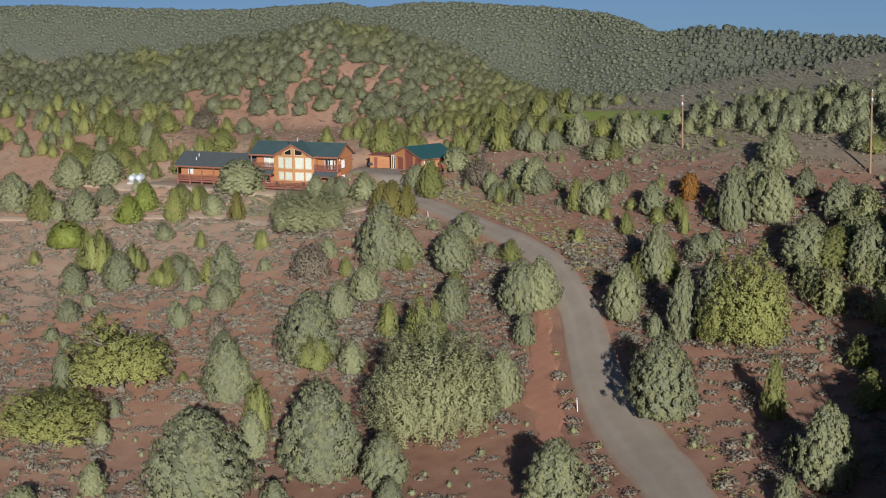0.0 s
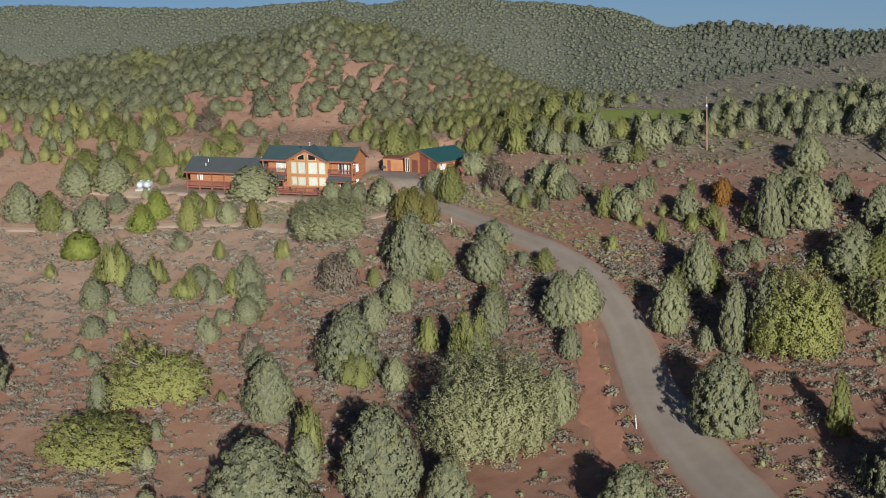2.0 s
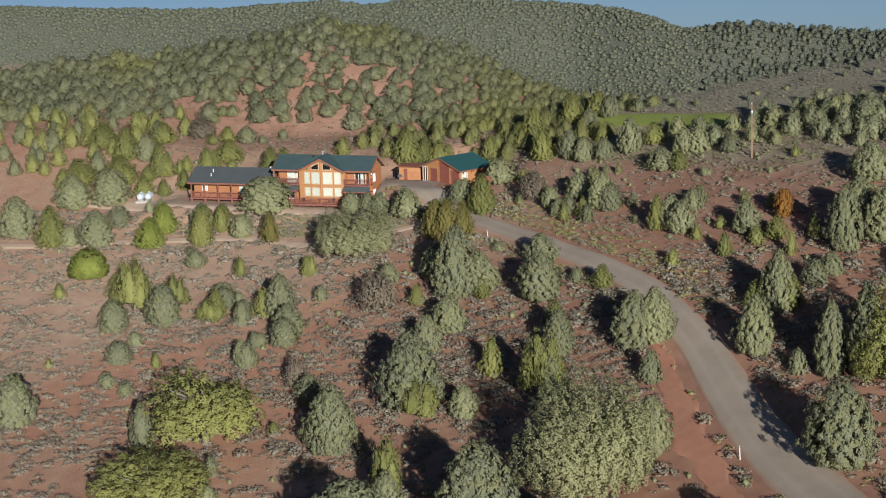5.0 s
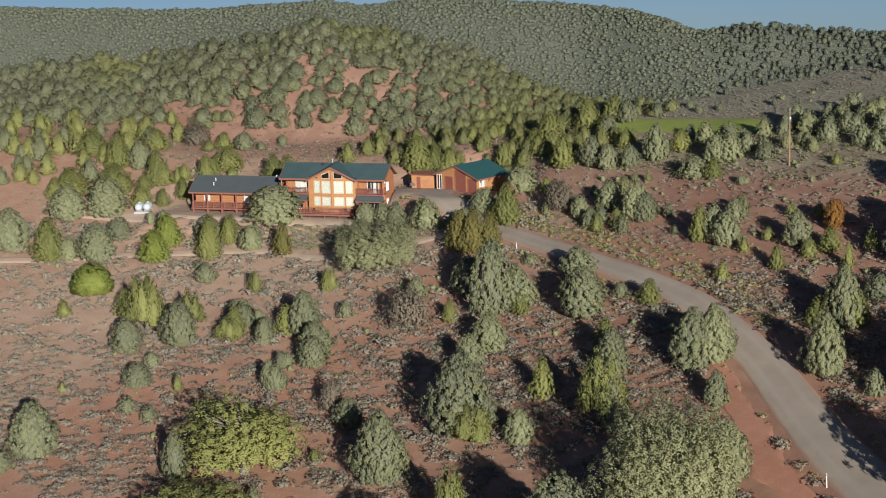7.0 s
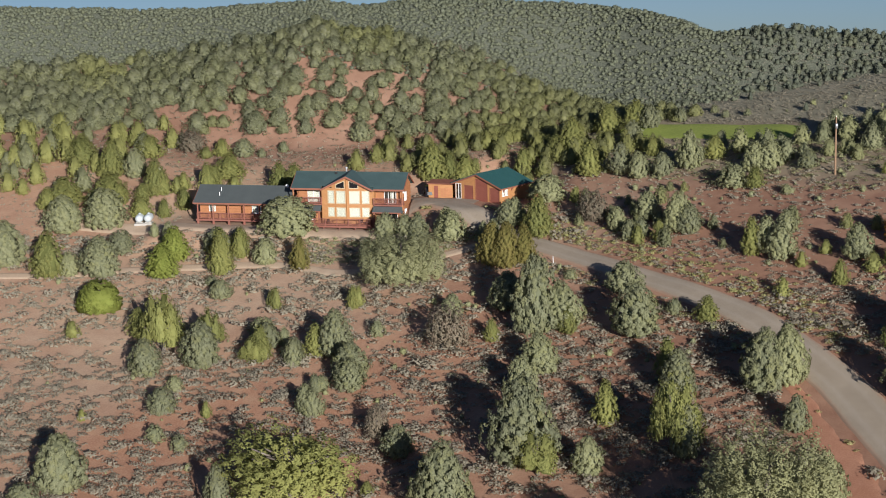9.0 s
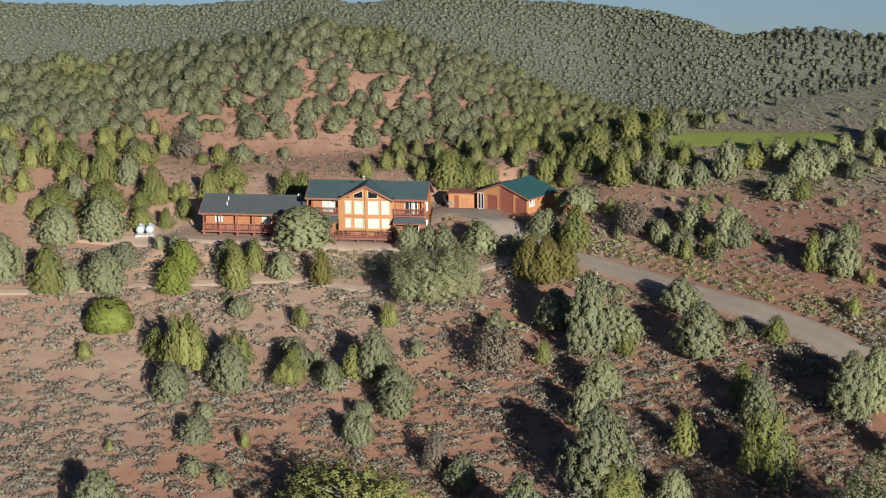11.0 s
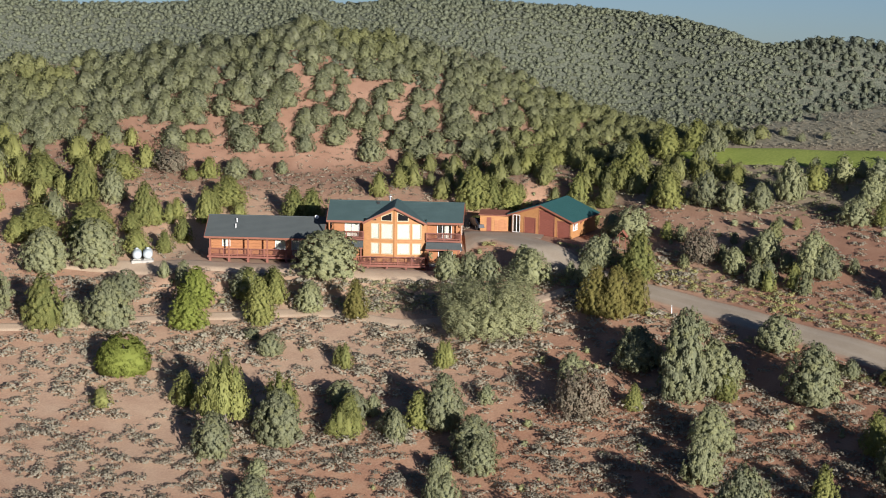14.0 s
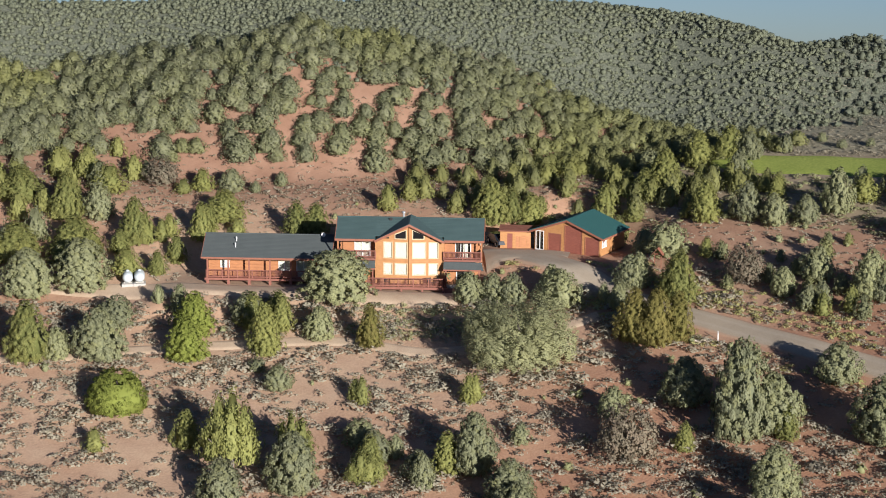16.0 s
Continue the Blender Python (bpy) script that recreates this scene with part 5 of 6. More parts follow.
tree("pinyon", 52.6, -16.1, 4.0, 3.9)
tree("pinyon", -33.5, -15.4, 6.0, 5.4)
tree("pinyon", -38.4, -15.4, 3.6, 3.5)
tree("bright", -23.8, -15.3, 5.0, 5.6)
tree("pinyon", 44.5, -15.2, 2.9, 2.5)
tree("pinyon", 51.1, -15.1, 5.4, 4.3)
tree("pinyon", 46.0, -14.9, 2.8, 2.4)
tree("juniper", -15.2, -14.1, 6.0, 4.2)
tree("pinyon", -49.5, -13.6, 6.8, 5.8)
tree("cedar", -3.5, -13.1, 5.0, 3.0)
tree("pinyon", 42.2, -11.6, 3.3, 2.7)
tree("pinyon", -9.5, -11.0, 3.8, 3.2)
tree("bright", -23.8, -10.2, 5.2, 4.9)
tree("juniper", 30.9, -10.0, 6.2, 4.7)
tree("pinyon", 46.2, -9.8, 4.0, 3.8)
tree("pinyon", -9.6, -9.6, 3.2, 2.9)
tree("pinyon", 65.2, -9.6, 1.5, 1.5)
tree("pinyon", 24.3, -9.5, 3.2, 2.5)
tree("juniper", -13.9, -9.3, 4.5, 2.8)
tree("juniper", 78.3, -9.1, 1.8, 1.7)
tree("juniper", -17.4, -8.6, 4.3, 3.9)
tree("juniper", 30.5, -8.6, 4.9, 3.5)
tree("pinyon", -33.1, -8.4, 3.5, 4.2)
tree("pinyon", 22.6, -8.1, 2.5, 1.8)
tree("pinyon", -18.0, -7.9, 3.9, 3.9)
tree("dry", 38.3, -7.9, 4.6, 4.1)
tree("pinyon", 17.7, -7.4, 4.4, 4.8)
tree("juniper", -14.7, -6.9, 3.1, 3.3)
tree("pinyon", -26.1, -6.7, 3.6, 2.4)
tree("pinyon", 16.7, -5.9, 4.2, 3.4)
tree("juniper", 60.7, -5.9, 3.1, 3.0)
tree("pinyon", -28.9, -5.4, 2.3, 1.6)
tree("pinyon", 26.7, -5.4, 4.1, 3.2)
tree("pinyon", 12.2, -5.4, 3.6, 3.4)
tree("pinyon", 25.6, -5.2, 3.9, 3.3)
tree("pinyon", 57.6, -4.4, 3.3, 4.4)
tree("pinyon", -8.1, -4.2, 5.6, 7.6)
tree("pinyon", -45.0, -2.7, 5.8, 5.5)
tree("pinyon", 67.8, -2.5, 2.6, 2.8)
tree("pinyon", 10.0, -4.6, 3.4, 3.0)
tree("pinyon", 7.2, -5.0, 3.7, 3.7)
tree("juniper", 34.8, -0.7, 2.5, 2.2)
tree("pinyon", -39.2, -0.2, 5.9, 6.8)
tree("pinyon", 60.3, -0.1, 4.2, 3.6)
tree("pinyon", 62.4, -0.1, 4.1, 3.9)
tree("pinyon", 30.4, 1.2, 3.9, 5.2)
tree("pinyon", 3.4, 2.8, 3.2, 4.3)
tree("juniper", -34.4, 3.0, 3.4, 3.8)
tree("juniper", -30.7, 3.3, 3.1, 2.7)
tree("pinyon", 46.8, 3.7, 3.5, 3.1)
tree("pinyon", 43.2, 4.6, 3.9, 3.4)
tree("pinyon", 50.6, 4.9, 5.5, 3.8)
tree("pinyon", 28.0, 5.2, 3.3, 3.0)
tree("juniper", -48.7, 6.1, 4.4, 6.3)
tree("juniper", 54.1, 6.6, 3.5, 3.4)
tree("pinyon", 40.2, 7.1, 4.7, 4.0)
tree("juniper", -41.8, 8.0, 4.5, 6.3)
tree("juniper", -29.4, 8.4, 3.8, 2.8)
tree("juniper", 35.3, 8.4, 5.4, 4.0)
tree("juniper", -34.9, 10.2, 6.0, 3.9)
tree("juniper", -31.8, 11.6, 3.1, 2.1)
tree("juniper", 44.5, 12.0, 2.9, 2.5)
tree("juniper", -26.9, 12.5, 5.1, 3.2)
tree("juniper", -15.0, 13.2, 4.6, 3.6)
tree("juniper", -22.6, 13.4, 2.3, 2.4)
tree("juniper", -12.6, 13.4, 4.1, 4.0)
tree("juniper", 27.2, 15.1, 3.0, 2.6)
tree("juniper", 9.3, 15.9, 6.0, 4.7)
tree("juniper", -44.8, 15.9, 6.1, 4.3)
tree("pinyon", -40.8, 16.3, 4.8, 4.0)
tree("juniper", -24.8, 17.1, 4.1, 5.4)
tree("juniper", 11.9, 17.2, 4.5, 3.3)
tree("juniper", 23.7, 17.3, 4.8, 3.6)
tree("juniper", 14.4, 17.6, 4.1, 4.0)
tree("juniper", 28.7, 18.0, 3.7, 3.6)
tree("juniper", 31.2, 18.1, 5.9, 4.3)
tree("pinyon", 40.5, 19.2, 3.7, 3.2)
tree("juniper", -51.7, 20.1, 4.7, 5.9)
tree("pinyon", 57.7, 23.1, 1.1, 1.3)
tree("juniper", -41.0, 23.5, 3.9, 4.9)
tree("pinyon", 54.3, 24.2, 1.2, 1.5)
tree("juniper", -31.4, 24.3, 2.1, 2.5)
tree("juniper", 36.0, 24.7, 4.9, 4.4)
tree("pinyon", 42.5, 24.9, 3.7, 3.2)
tree("pinyon", -22.0, 25.3, 1.6, 1.6)
tree("pinyon", 29.8, 25.4, 2.9, 3.6)
tree("juniper", -29.0, 25.5, 3.1, 3.4)
tree("pinyon", -25.2, 25.6, 3.1, 3.4)
tree("pinyon", 47.3, 25.8, 2.4, 2.2)
tree("juniper", 40.1, 26.4, 4.4, 4.4)
tree("dry", -34.9, 26.7, 3.9, 5.1)
tree("pinyon", -18.8, 27.2, 2.0, 1.9)
tree("pinyon", 52.3, 27.9, 1.3, 1.5)
tree("juniper", 45.5, 28.6, 1.8, 1.3)
tree("pinyon", -6.3, 30.7, 3.5, 3.6)
tree("juniper", -50.8, 4.1, 3.6, 3.4)
tree("juniper", -47.2, 3.9, 3.4, 3.2)
tree("juniper", -42.9, 4.7, 3.2, 3.8)
tree("juniper", -39.7, 6.4, 3.6, 3.4)
tree("juniper", -33.8, 10.5, 4.0, 3.4)
tree("juniper", -31.1, 12.9, 3.0, 2.4)
tree("juniper", -26.3, 14.1, 3.6, 2.8)
tree("juniper", -36.2, 7.9, 3.0, 2.8)


# ---- woods, sagebrush and grass: more than one could count ----
def scattered(name, label, cat, template, xs, ys, sizes, widths, mat, rng, sink=0.05, tone_of=None):
    """Many plants in one mesh: each takes one of the templates, turned and scaled."""
    Vs, Fs, Ts, Ns, base = [], [], [], [], 0
    zs = height(xs, ys) - sink
    pick = rng.integers(0, len(template), len(xs))
    for k, (V, F, tone, N) in enumerate(template):
        w = np.where(pick == k)[0]
        if not len(w):
            continue
        a = rng.random(len(w)) * 6.283
        c, s = np.cos(a)[:, None], np.sin(a)[:, None]
        P = np.empty((len(w), len(V), 3))
        P[:, :, 0] = (V[:, 0] * c - V[:, 1] * s) * widths[w][:, None] + xs[w][:, None]
        P[:, :, 1] = (V[:, 0] * s + V[:, 1] * c) * widths[w][:, None] + ys[w][:, None]
        P[:, :, 2] = V[:, 2] * sizes[w][:, None] + zs[w][:, None]
        Q = np.empty_like(P)
        Q[:, :, 0], Q[:, :, 1], Q[:, :, 2] = N[:, 0] * c - N[:, 1] * s, N[:, 0] * s + N[:, 1] * c, N[None, :, 2]
        Ns.append(Q.reshape(-1, 3))
        own = rng.random(len(w)) ** 2 if tone_of is None else tone_of[w]
        Vs.append(P.reshape(-1, 3))
        Ts.append(np.clip(0.3 * tone[None] + own[:, None], 0, 1).reshape(-1))
        Fs.append((F[None] + (np.arange(len(w)) * len(V))[:, None, None] + base).reshape(-1, 3))
        base += len(w) * len(V)
    me = leafy(name, np.vstack(Vs), np.vstack(Fs), np.concatenate(Ts), np.vstack(Ns), mat)
    return tagged(new(name, me), label, cat, kind="stuff")


def jittered(x0, x1, y0, y1, step, rng):
    x, y = np.meshgrid(np.arange(x0, x1, step), np.arange(y0, y1, step))
    x, y = x.ravel(), y.ravel()
    return x + (rng.random(len(x)) - 0.5) * step * 1.3, y + (rng.random(len(y)) - 0.5) * step * 1.3


def clear_of(x, y, line, dist):
    d = np.min(np.hypot(x[:, None] - line[None, :, 0], y[:, None] - line[None, :, 1]), 1)
    return d > dist


rng = np.random.default_rng(5)
hill_t = [crown_arrays("heap", 70, 11, 0.072, s, 0.11, 0.0, True, 0.2, 4, 8, solid=0.70, lumpy=0.55, grain=0.12) for s in range(6)]
bush_t = [crown_arrays("shrub", 14, 7, 0.14, 150 + k, 0.16, 0.0, True, 0.3, 3, 7) for k in range(4)]
far_t = [crown_arrays("heap", 9, 4, 0.27, 40 + s, 0.2, 0.0, True, 0.2, 2, 6, solid=0.9, lumpy=0.4, grain=0.1) for s in range(5)]

# hill behind the house
x, y = jittered(-108, 52, 27.5, 46.5, 1.55, rng)
x, y = (np.concatenate(v) for v in zip((x, y), jittered(6, 50, 27.5, 44, 1.6, rng)))
up = height(x, y) - 9
bare = 0.72 * bump(x, y, -20, 29, 10, 2.2) + 0.7 * bump(x, y, -7, 31.5, 5, 1.6) + 0.8 * bump(x, y, -6, 37, 3.2, 1.6) + 0.7 * bump(x, y, 14, 33.5, 2.4, 1.6) + 0.7 * bump(x, y, -29, 34, 2.2, 3) + 0.6 * bump(x, y, -42, 33, 5, 2) + 0.7 * bump(x, y, -15.5, 41.5, 2, 1.2)
keep = (rng.random(len(x)) < np.clip(0.95 - bare + 0.2 * wavy(x, y, 4, 9), 0, 1) * (1 - 0.9 * ease(33, 46, x))) & (up > 0.3 - 0.6 * ease(5, 15, x)) & (y < 47 - 0.42 * np.maximum(x - 10, 0))
x, y, up = x[keep], y[keep], up[keep]
s = np.clip(4.3 - 0.06 * up, 2.8, 4.3) * (0.55 + 0.6 * rng.random(len(x))) * (1 - 0.34 * ease(-2, 16, x))
yel = np.clip(ease(0.1, 0.9, wavy(x, y, 8, 6)) * 0.55 + 0.4 * ease(4, 26, x) + 0.3 * (rng.random(len(x)) - 0.4), 0, 1)
scattered("hill_wood", "dense olive-green pinyon and juniper wood on the red hill", "woodland", hill_t, x, y, s * 0.72 * (0.85 + 0.3 * rng.random(len(x))), s * 1.14, M["hill"], rng, 0.1, yel)

# foot of the hill, west of the house
x, y = jittered(-125, -38, 8, 31, 3.6, rng)
keep = (rng.random(len(x)) < 0.78) & (x < -46 + 0.9 * np.maximum(y - 17, 0)) & ~(bump(x, y, -78, 27, 9, 2.5) > 0.4)
x, y = x[keep], y[keep]
s = 4.0 * (0.6 + 0.6 * rng.random(len(x)))
scattered("foot_wood", "mixed grey-green and yellow-green junipers at the hill's foot", "woodland", hill_t, x, y, s, s * 0.95, M["hill"], rng, 0.1, (rng.random(len(x)) > 0.4) * 0.9)

# grove and thickets on the valley side
x, y = jittered(56, 150, -32, 26, 2.7, rng)
front_edge = 2.8 - 0.44 * (x - 58.6)
depth = y - front_edge
keep = (rng.random(len(x)) < 0.95 * ease(-0.5, 1.5, depth + 0.8 * wavy(x, y, 5, 3)) * ease(13.5 + 0.22 * (x - 58), 10 + 0.22 * (x - 58), depth)) & clear_of(x, y, field, 4.4)
x, y = x[keep], y[keep]
s = 3.7 * (0.6 + 0.55 * rng.random(len(x)))
scattered("valley_grove", "dense dark grove of pinyon along the valley", "woodland", hill_t, x, y, s * 0.95, s, M["pinyon"], rng, 0.1, (rng.random(len(x)) > 0.8) * 0.8)
x, y = jittered(-3, 47, 7, 29, 2.1, rng)
keep = (rng.random(len(x)) < np.where(x < 24, 0.6 * ease(12.5, 14, y), 0.7)) & clear_of(x, y, field, 5.2) & (y > 12 - 0.2 * (x - 24)) & (y < 33 - 0.25 * (x - 24)) & ~((x > 38) & (y < 14))
x, y = x[keep], y[keep]
s = 3.0 * (0.55 + 0.6 * rng.random(len(x)))
scattered("valley_thicket", "yellow-green junipers along the valley's edge", "woodland", hill_t, x, y, s * 1.05, s * 1.0, M["hill"], rng, 0.1, 0.5 + 0.5 * rng.random(len(x)))
near_t = [crown_arrays("pinyon", 70, 20, 0.07, 70 + s_, 0.12, lumpy=1.2) for s_ in range(5)]
x, y = jittered(84, 150, -62, -8, 4.2, rng)
keep = (rng.random(len(x)) < 0.62) & (x > 108 + 0.4 * (y + 40)) & (y < 2.8 - 0.44 * (x - 58.6) - 14 + 9 * ease(104, 112, x))
x, y = x[keep], y[keep]
s = 5.4 * (0.55 + 0.6 * rng.random(len(x)))
scattered("slope_wood", "dark pinyon wood on the slope beyond the driveway", "woodland", near_t, x, y, s * 0.95, s * 0.85, M["hill"], rng, 0.1, 0.35 * rng.random(len(x)) ** 2)
x, y = jittered(34, 80, -24, 2, 3.4, rng)
keep = (rng.random(len(x)) < 0.42 + 0.2 * wavy(x, y, 6, 4)) & clear_of(x, y, ROAD, 6.5) & (y < 1 - 0.44 * (x - 50)) & (y > -14 - 0.5 * (x - 40)) & ~((x > 52) & (y > -12 - 0.25 * (x - 52)))
x, y = x[keep], y[keep]
s = 2.6 * (0.55 + 0.6 * rng.random(len(x)))
scattered("bank_wood", "pinyon and juniper thicket on the bank beyond the driveway", "woodland", near_t, x, y, s, s * 0.9, M["hill"], rng, 0.1, 0.7 * rng.random(len(x)) ** 2)

# pinyons out of view, made overtall so their shadows reach the eastern slope
x, y = jittered(116, 178, -150, -58, 5.0, rng)
keep = (rng.random(len(x)) < 0.95) & clear_of(x, y, ROAD, 8) & (x > 125.5 - 0.2 * (y + 101))
x, y = x[keep], y[keep]
s = 14.0 * (0.75 + 0.4 * rng.random(len(x)))
scattered("lower_wood", "overtall unseen pinyon wood added to shade the slope east of the driveway", "woodland", hill_t, x, y, s, s * 0.72, M["pinyon"], rng, 0.1)
x, y = jittered(-60, 190, -280, -132, 8.0, rng)
keep = (rng.random(len(x)) < 0.35) & clear_of(x, y, ROAD, 8)
x, y = x[keep], y[keep]
s = 7.0 * (0.65 + 0.5 * rng.random(len(x)))
scattered("south_wood", "open pinyon wood low on the slope before the driveway", "woodland", bush_t, x, y, s, s * 0.8, M["pinyon"], rng, 0.1)

# far ridge and its knoll
x, y = jittered(-125, 112, 29, 59, 0.53, rng)
back_ = 56 - 13 * ease(25, 58, x)
low_ = back_ - 14 + 5 * ease(30, 58, x)
knoll = bump(x, 0, 66, 0, 11, 1) + 0.9 * bump(x, 0, 90, 0, 16, 1)
keep = (rng.random(len(x)) < 0.9 * ease(-2, 2, y - low_ + 2.5 * (x < 22) + 3.5 * bump(x, 0, 32, 0, 14, 1) + 1.2 * wavy(x, y, 3, 4))) & (y < back_ + 1.5) & (knoll < 0.45)
x, y = x[keep], y[keep]
s = 0.92 * (0.5 + 0.7 * rng.random(len(x)) + 0.5 * rng.random(len(x)) ** 4)
scattered("ridge_wood", "grey-green woodland covering the far ridge", "woodland", far_t, x, y, s * 0.58, s * 1.2, M["far"], rng, 0.05)
x, y = jittered(46, 125, 28, 46, 0.95, rng)
back_ = 56 - 13 * ease(25, 58, x)
low_ = back_ - 14 + 5 * ease(30, 58, x)
knoll = bump(x, 0, 66, 0, 11, 1) + 0.9 * bump(x, 0, 90, 0, 16, 1)
keep = (rng.random(len(x)) < 0.9 * ease(-1.5, 1.5, y - low_ + 1.2 * wavy(x, y, 3, 4))) & (y < back_ + 1.5) & (knoll >= 0.4)
x, y = x[keep], y[keep]
s = 1.4 * (0.6 + 0.6 * rng.random(len(x)))
scattered("knoll_wood", "dark woodland on the knoll beyond the valley", "woodland", far_t, x, y, s * 0.75, s * 1.15, M["far"], rng, 0.05)
x, y = jittered(38, 120, 14, 38, 2.4, rng)
keep = (rng.random(len(x)) < 0.05 + 0.35 * ease(30, 36, y)) & (y > 53 - 0.54 * x) & clear_of(x, y, field, 5)
x, y = x[keep], y[keep]
s = 1.2 * (0.5 + 0.7 * rng.random(len(x)))
scattered("valley_bushes", "scattered low bushes on the flat valley floor", "bushes", far_t, x, y, s, s, M["far"], rng, 0.05)


# sagebrush
def tuft_arrays(n, seed, spray=0.15, heads=5):
    """A loose shrub one unit wide: a few uneven heads of short upright sprays, with gaps between them."""
    r = np.random.default_rng(seed)
    turn = np.arange(heads) * 2.39996 + r.random(heads)
    out = 0.30 * np.sqrt((np.arange(heads) + 0.3) / heads) * (0.7 + 0.6 * r.random(heads))
    rad = 0.19 + 0.12 * r.random(heads)
    top = 0.22 + 0.30 * r.random(heads)
    pick = r.integers(0, heads, n)
    d = r.normal(size=(n, 3))
    d[:, 2] = np.abs(d[:, 2]) * 0.9 + 0.1
    d /= np.linalg.norm(d, axis=1)[:, None]
    p = d * np.stack([rad, rad, 0.5 * top], -1)[pick] * (0.8 + 0.3 * r.random((n, 1)))
    p += np.stack([out * np.cos(turn), out * np.sin(turn), 0.45 * top], -1)[pick]
    face = 0.5 * d + [0, 0, 0.1] + 1.6 * (p - [0, 0, 0.05])
    V, F = sprays(p, [0, 0, 0.5] + 0.4 * d + 0.8 * r.normal(size=(n, 3)), np.full(n, spray), r, 0.42, face, 0.35)
    N = np.repeat(face + 0.12 * r.normal(size=face.shape), 3, 0)
    V[:, 2] = np.maximum(V[:, 2], -0.02)
    tone = np.repeat(0.6 * r.random(heads)[pick] + 0.3 * r.random(n), 3)
    return V, F, tone, N / np.linalg.norm(N, axis=1)[:, None]


sage_fine = [tuft_arrays(70, 60 + k, 0.115, 4 + k % 3) for k in range(7)]
sage_near = [tuft_arrays(50, 90 + k, 0.135, 3 + k % 3) for k in range(7)]
sage_far = [tuft_arrays(26, 120 + k, 0.16, 2 + k % 2) for k in range(5)]


def open_ground(x, y, margin=0.0):
    k = (clear_of(x, y, ROAD, 3.9 + margin) | ((y > -50) & clear_of(x, y, ROAD, 2.2 + margin))) & clear_of(x, y, track, 1.1) & clear_of(x, y, verge, 1.8)
    k &= ~((x > -26) & (x < 9.5) & (y > -4.0) & (y < 9))
    k &= ~((x > 9) & (x < 29) & (y > 2.5) & (y < 13.5)) & ~((x > 7) & (x < 18) & (y > 0.5) & (y < 9))
    k &= clear_of(x, y, front, 2.2)
    return k


# the slope between the house and the lowest trees
x, y = jittered(-60, 124, -112, -4, 0.86, rng)
west = np.interp(y, [-112, -104, -93, -75, -61, -43, -12], [18, 8, -10, -28, -38, -45, -54])
dens = 0.46 + 0.25 * ease(12, 40, x) * ease(-75, -55, y) * ease(-22, -34, y) + 0.2 * ease(-30, -12, y) - 0.2 * ease(-62, -84, y) + 0.35 * wavy(x, y, 6, 3) + 0.6 * wavy(x, y, 1.6, 8) - 0.35 * bump(x, y, 68, -96, 22, 9)
keep = (rng.random(len(x)) < dens) & (x > west)
x, y = x[keep], y[keep]
keep = open_ground(x, y)
x, y = x[keep], y[keep]
s = 1.4 * (0.4 + 0.8 * rng.random(len(x)) + 0.8 * rng.random(len(x)) ** 5)
s = s * (1 - 0.4 * ease(30, 44, x) * ease(-42, -28, y))
pale_ = np.clip(0.3 * bump(x, y, -18, -20, 30, 20) + 0.5 * rng.random(len(x)), 0, 1)
low = y < -40
scattered("sagebrush", "grey-lilac sagebrush tufts over red soil", "sagebrush", sage_fine, x[low], y[low], s[low] * 0.95, s[low] * 1.4, M["sage"], rng, 0.03, pale_[low])
scattered("sagebrush", "grey sagebrush tufts on the open slope below the house", "sagebrush", sage_near, x[~low], y[~low], s[~low] * 0.82, s[~low] * 1.3, M["sage"], rng, 0.03, pale_[~low])
x, y = jittered(-90, 124, -4, 31, 1.0, rng)
keep = (rng.random(len(x)) < 0.55 + 0.3 * wavy(x, y, 7, 5)) & (y < 53 - 0.54 * x) & clear_of(x, y, field, 3.4)
x, y = x[keep], y[keep]
keep = open_ground(x, y)
x, y = x[keep], y[keep]
s = 0.78 * (0.45 + 0.8 * rng.random(len(x)))
scattered("sagebrush", "sparse grey sagebrush tufts round the house and the meadow", "sagebrush", sage_far, x, y, s * 0.95, s * 1.4, M["sage"], rng, 0.03)
x, y = jittered(-6, 24, -11.5, -4.5, 0.6, rng)
keep = open_ground(x, y) & (rng.random(len(x)) < 0.85 - 0.5 * ease(13, 24, x))
x, y = x[keep], y[keep]
s = 0.95 * (0.6 + 0.7 * rng.random(len(x)))
scattered("brush_patch", "dense pale green brush on the bank below the house", "brush", sage_near, x, y, s, s * 1.2, M["pale"], rng, 0.03)
side = np.repeat(ROAD, 14, 0)
off = np.where(rng.random(len(side)) < 0.75, 2.6 + 4.6 * rng.random(len(side)) ** 1.4, -2.8 - 1.6 * rng.random(len(side)))
along = np.repeat(np.gradient(ROAD, axis=0), 14, 0)
along /= np.linalg.norm(along, axis=1)[:, None]
x = side[:, 0] + along[:, 1] * off + 0.8 * (rng.random(len(side)) - 0.5)
y = side[:, 1] - along[:, 0] * off + 0.8 * (rng.random(len(side)) - 0.5)
keep = (y > -112) & (y < 1)
x, y = x[keep], y[keep]
keep = (clear_of(x, y, ROAD, 3.6) | ((y > -50) & clear_of(x, y, ROAD, 2.2))) & (rng.random(len(x)) < np.where(y > -48, 0.7, 0.2))
x, y = x[keep], y[keep]
s = 1.2 * (0.45 + 0.8 * rng.random(len(x)))
scattered("roadside_grass", "yellow-green rabbitbrush and dry grass along the driveway", "grass", sage_near, x, y, s * 0.75, s * 1.1, M["grass"], rng, 0.02, rng.random(len(x)))
x, y = jittered(36, 125, 8, 40, 0.62, rng)
keep = (rng.random(len(x)) < 0.85) & (y > 48 - 0.54 * x) & clear_of(x, y, field, 3.0)
x, y = x[keep], y[keep]
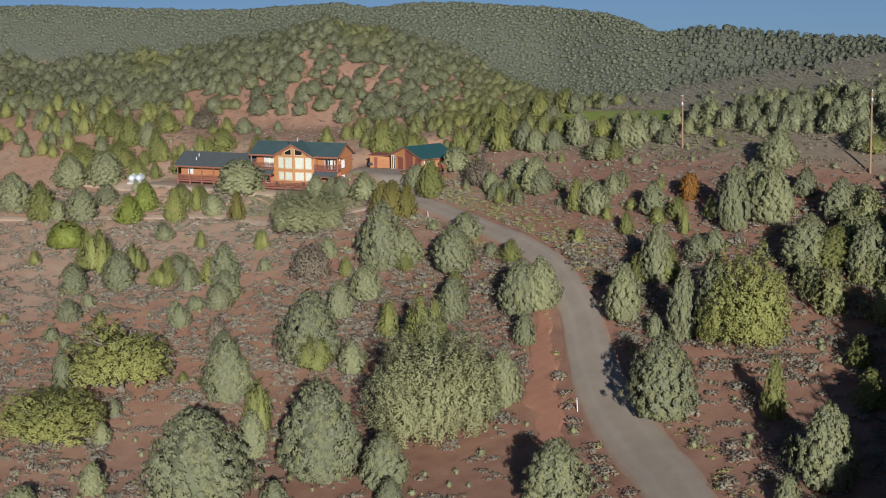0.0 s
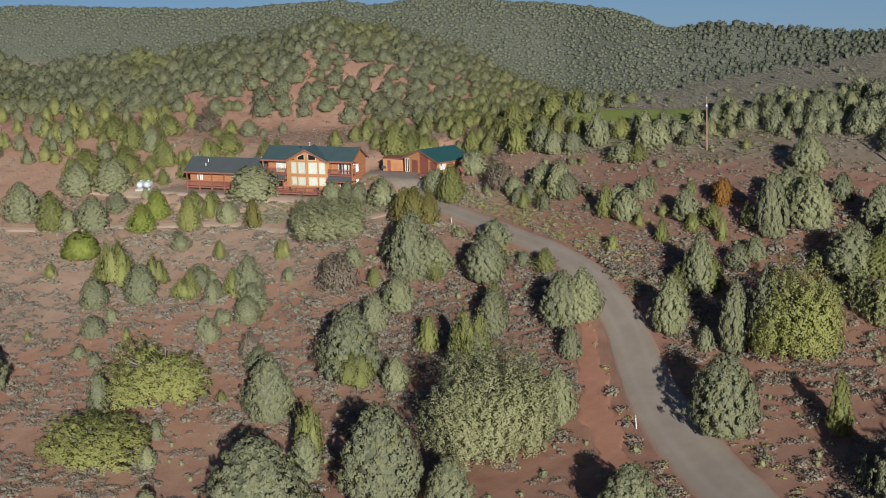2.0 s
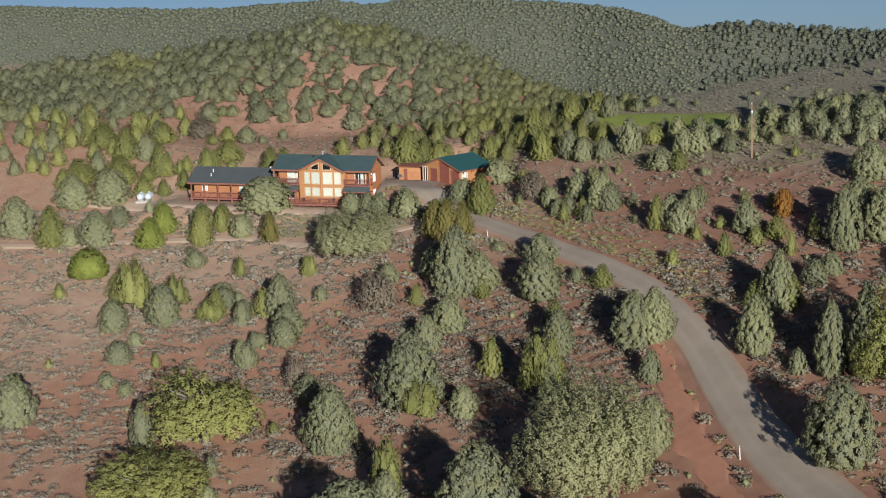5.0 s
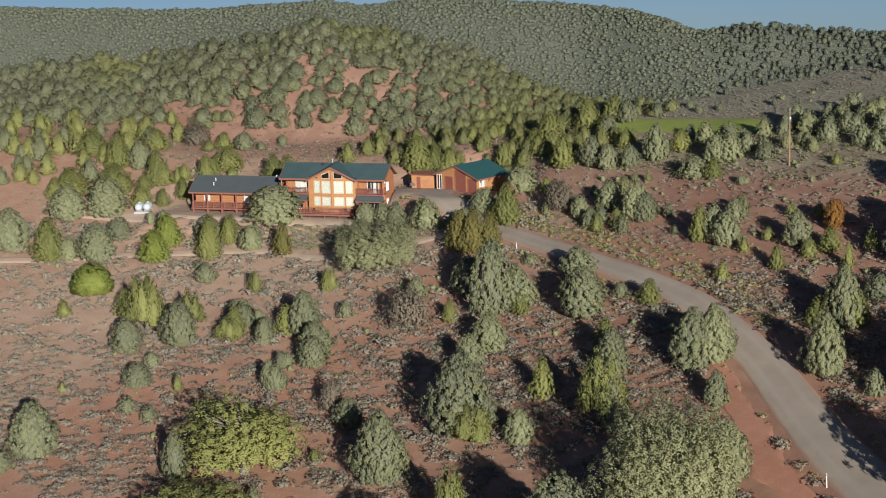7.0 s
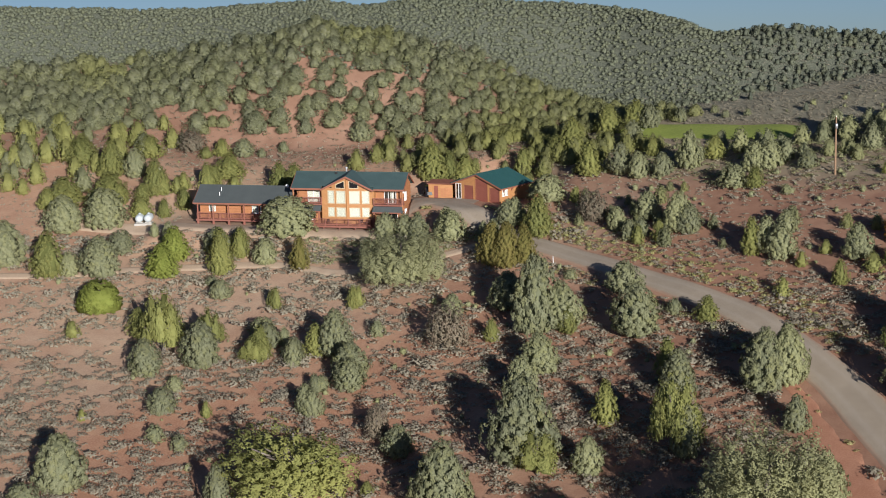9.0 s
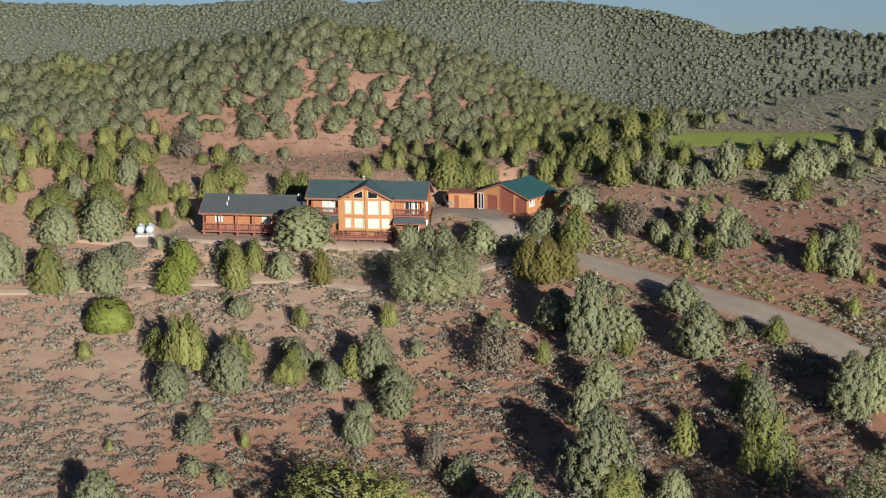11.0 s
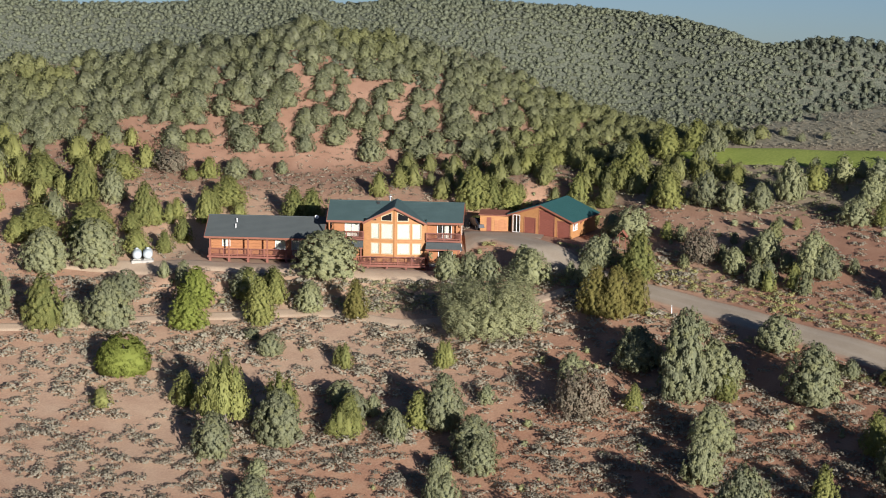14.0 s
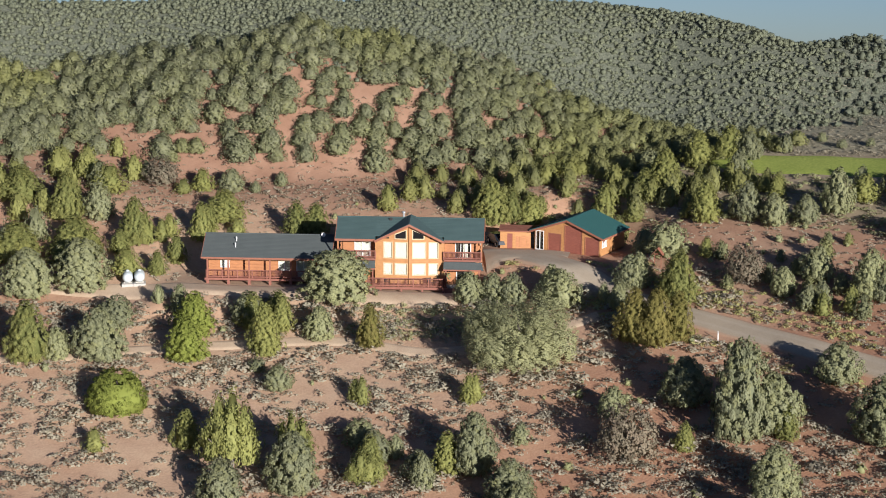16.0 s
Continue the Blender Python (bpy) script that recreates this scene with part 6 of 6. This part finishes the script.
s = 0.7 * (0.5 + 0.7 * rng.random(len(x)))
scattered("valley_scrub", "low grey scrub over the flat valley floor", "scrub", sage_far, x, y, s * 0.7, s * 1.4, M["sage"], rng, 0.02, 0.5 * rng.random(len(x)))
x, y = jittered(20, 84, -12, 26, 1.0, rng)
keep = (rng.random(len(x)) < 0.6 + 0.4 * wavy(x, y, 4, 7)) & (y > 27 - 0.54 * x) & (y < 50 - 0.54 * x) & clear_of(x, y, field, 3.2)
x, y = x[keep], y[keep]
keep = open_ground(x, y)
x, y = x[keep], y[keep]
s = 1.2 * (0.45 + 0.8 * rng.random(len(x)))
scattered("valley_brush", "pale grey-green brush between the garage and the meadow", "brush", sage_near, x, y, s * 0.8, s * 1.3, M["olive"], rng, 0.03)

# low bushes between the trees, thickest between the garage and the valley
x, y = jittered(-60, 124, -110, 24, 2.6, rng)
west = np.interp(y, [-112, -104, -93, -75, -61, -43, -12], [18, 8, -10, -28, -38, -45, -54])
keep = (rng.random(len(x)) < 0.08 + 0.08 * ease(-10, 10, x) + 0.1 * ease(10, 50, x) + 0.08 * ease(-48, -62, y) + 0.4 * bump(x, y, 45, 4, 26, 14)) & (x > west) & clear_of(x, y, field, 4.5)
x, y = x[keep], y[keep]
keep = open_ground(x, y, 0.6)
x, y = x[keep], y[keep]
s = 1.15 * (0.4 + 0.8 * rng.random(len(x)) ** 2)
scattered("low_bushes", "low grey-green bushes scattered among the sagebrush", "bushes", bush_t, x, y, s * 0.8, s * 1.15, M["pinyon"], rng, 0.05, rng.random(len(x)) ** 2)
x, y = jittered(-60, 24, 20, 37, 0.8, rng)
keep = rng.random(len(x)) < 0.65 + 0.3 * wavy(x, y, 2.5, 3)
x, y = x[keep], y[keep]
s = 1.1 * (0.4 + 0.8 * rng.random(len(x)))
scattered("hill_scrub", "small dry brown tufts on the bare foot of the hill", "scrub", sage_far, x, y, s * 0.8, s * 1.2, M["brown"], rng, 0.03)
x, y = jittered(-80, 190, -280, -112, 2.8, rng)
keep = (rng.random(len(x)) < 0.4 + 0.4 * wavy(x, y, 6, 3))
x, y = x[keep], y[keep]
keep = clear_of(x, y, ROAD, 5)
x, y = x[keep], y[keep]
s = 1.3 * (0.4 + 0.8 * rng.random(len(x)))
scattered("sagebrush", "sparse grey sagebrush on the lower slope by the driveway", "sagebrush", sage_far, x, y, s * 0.7, s * 1.3, M["sage"], rng, 0.03, 0.4 * rng.random(len(x)))
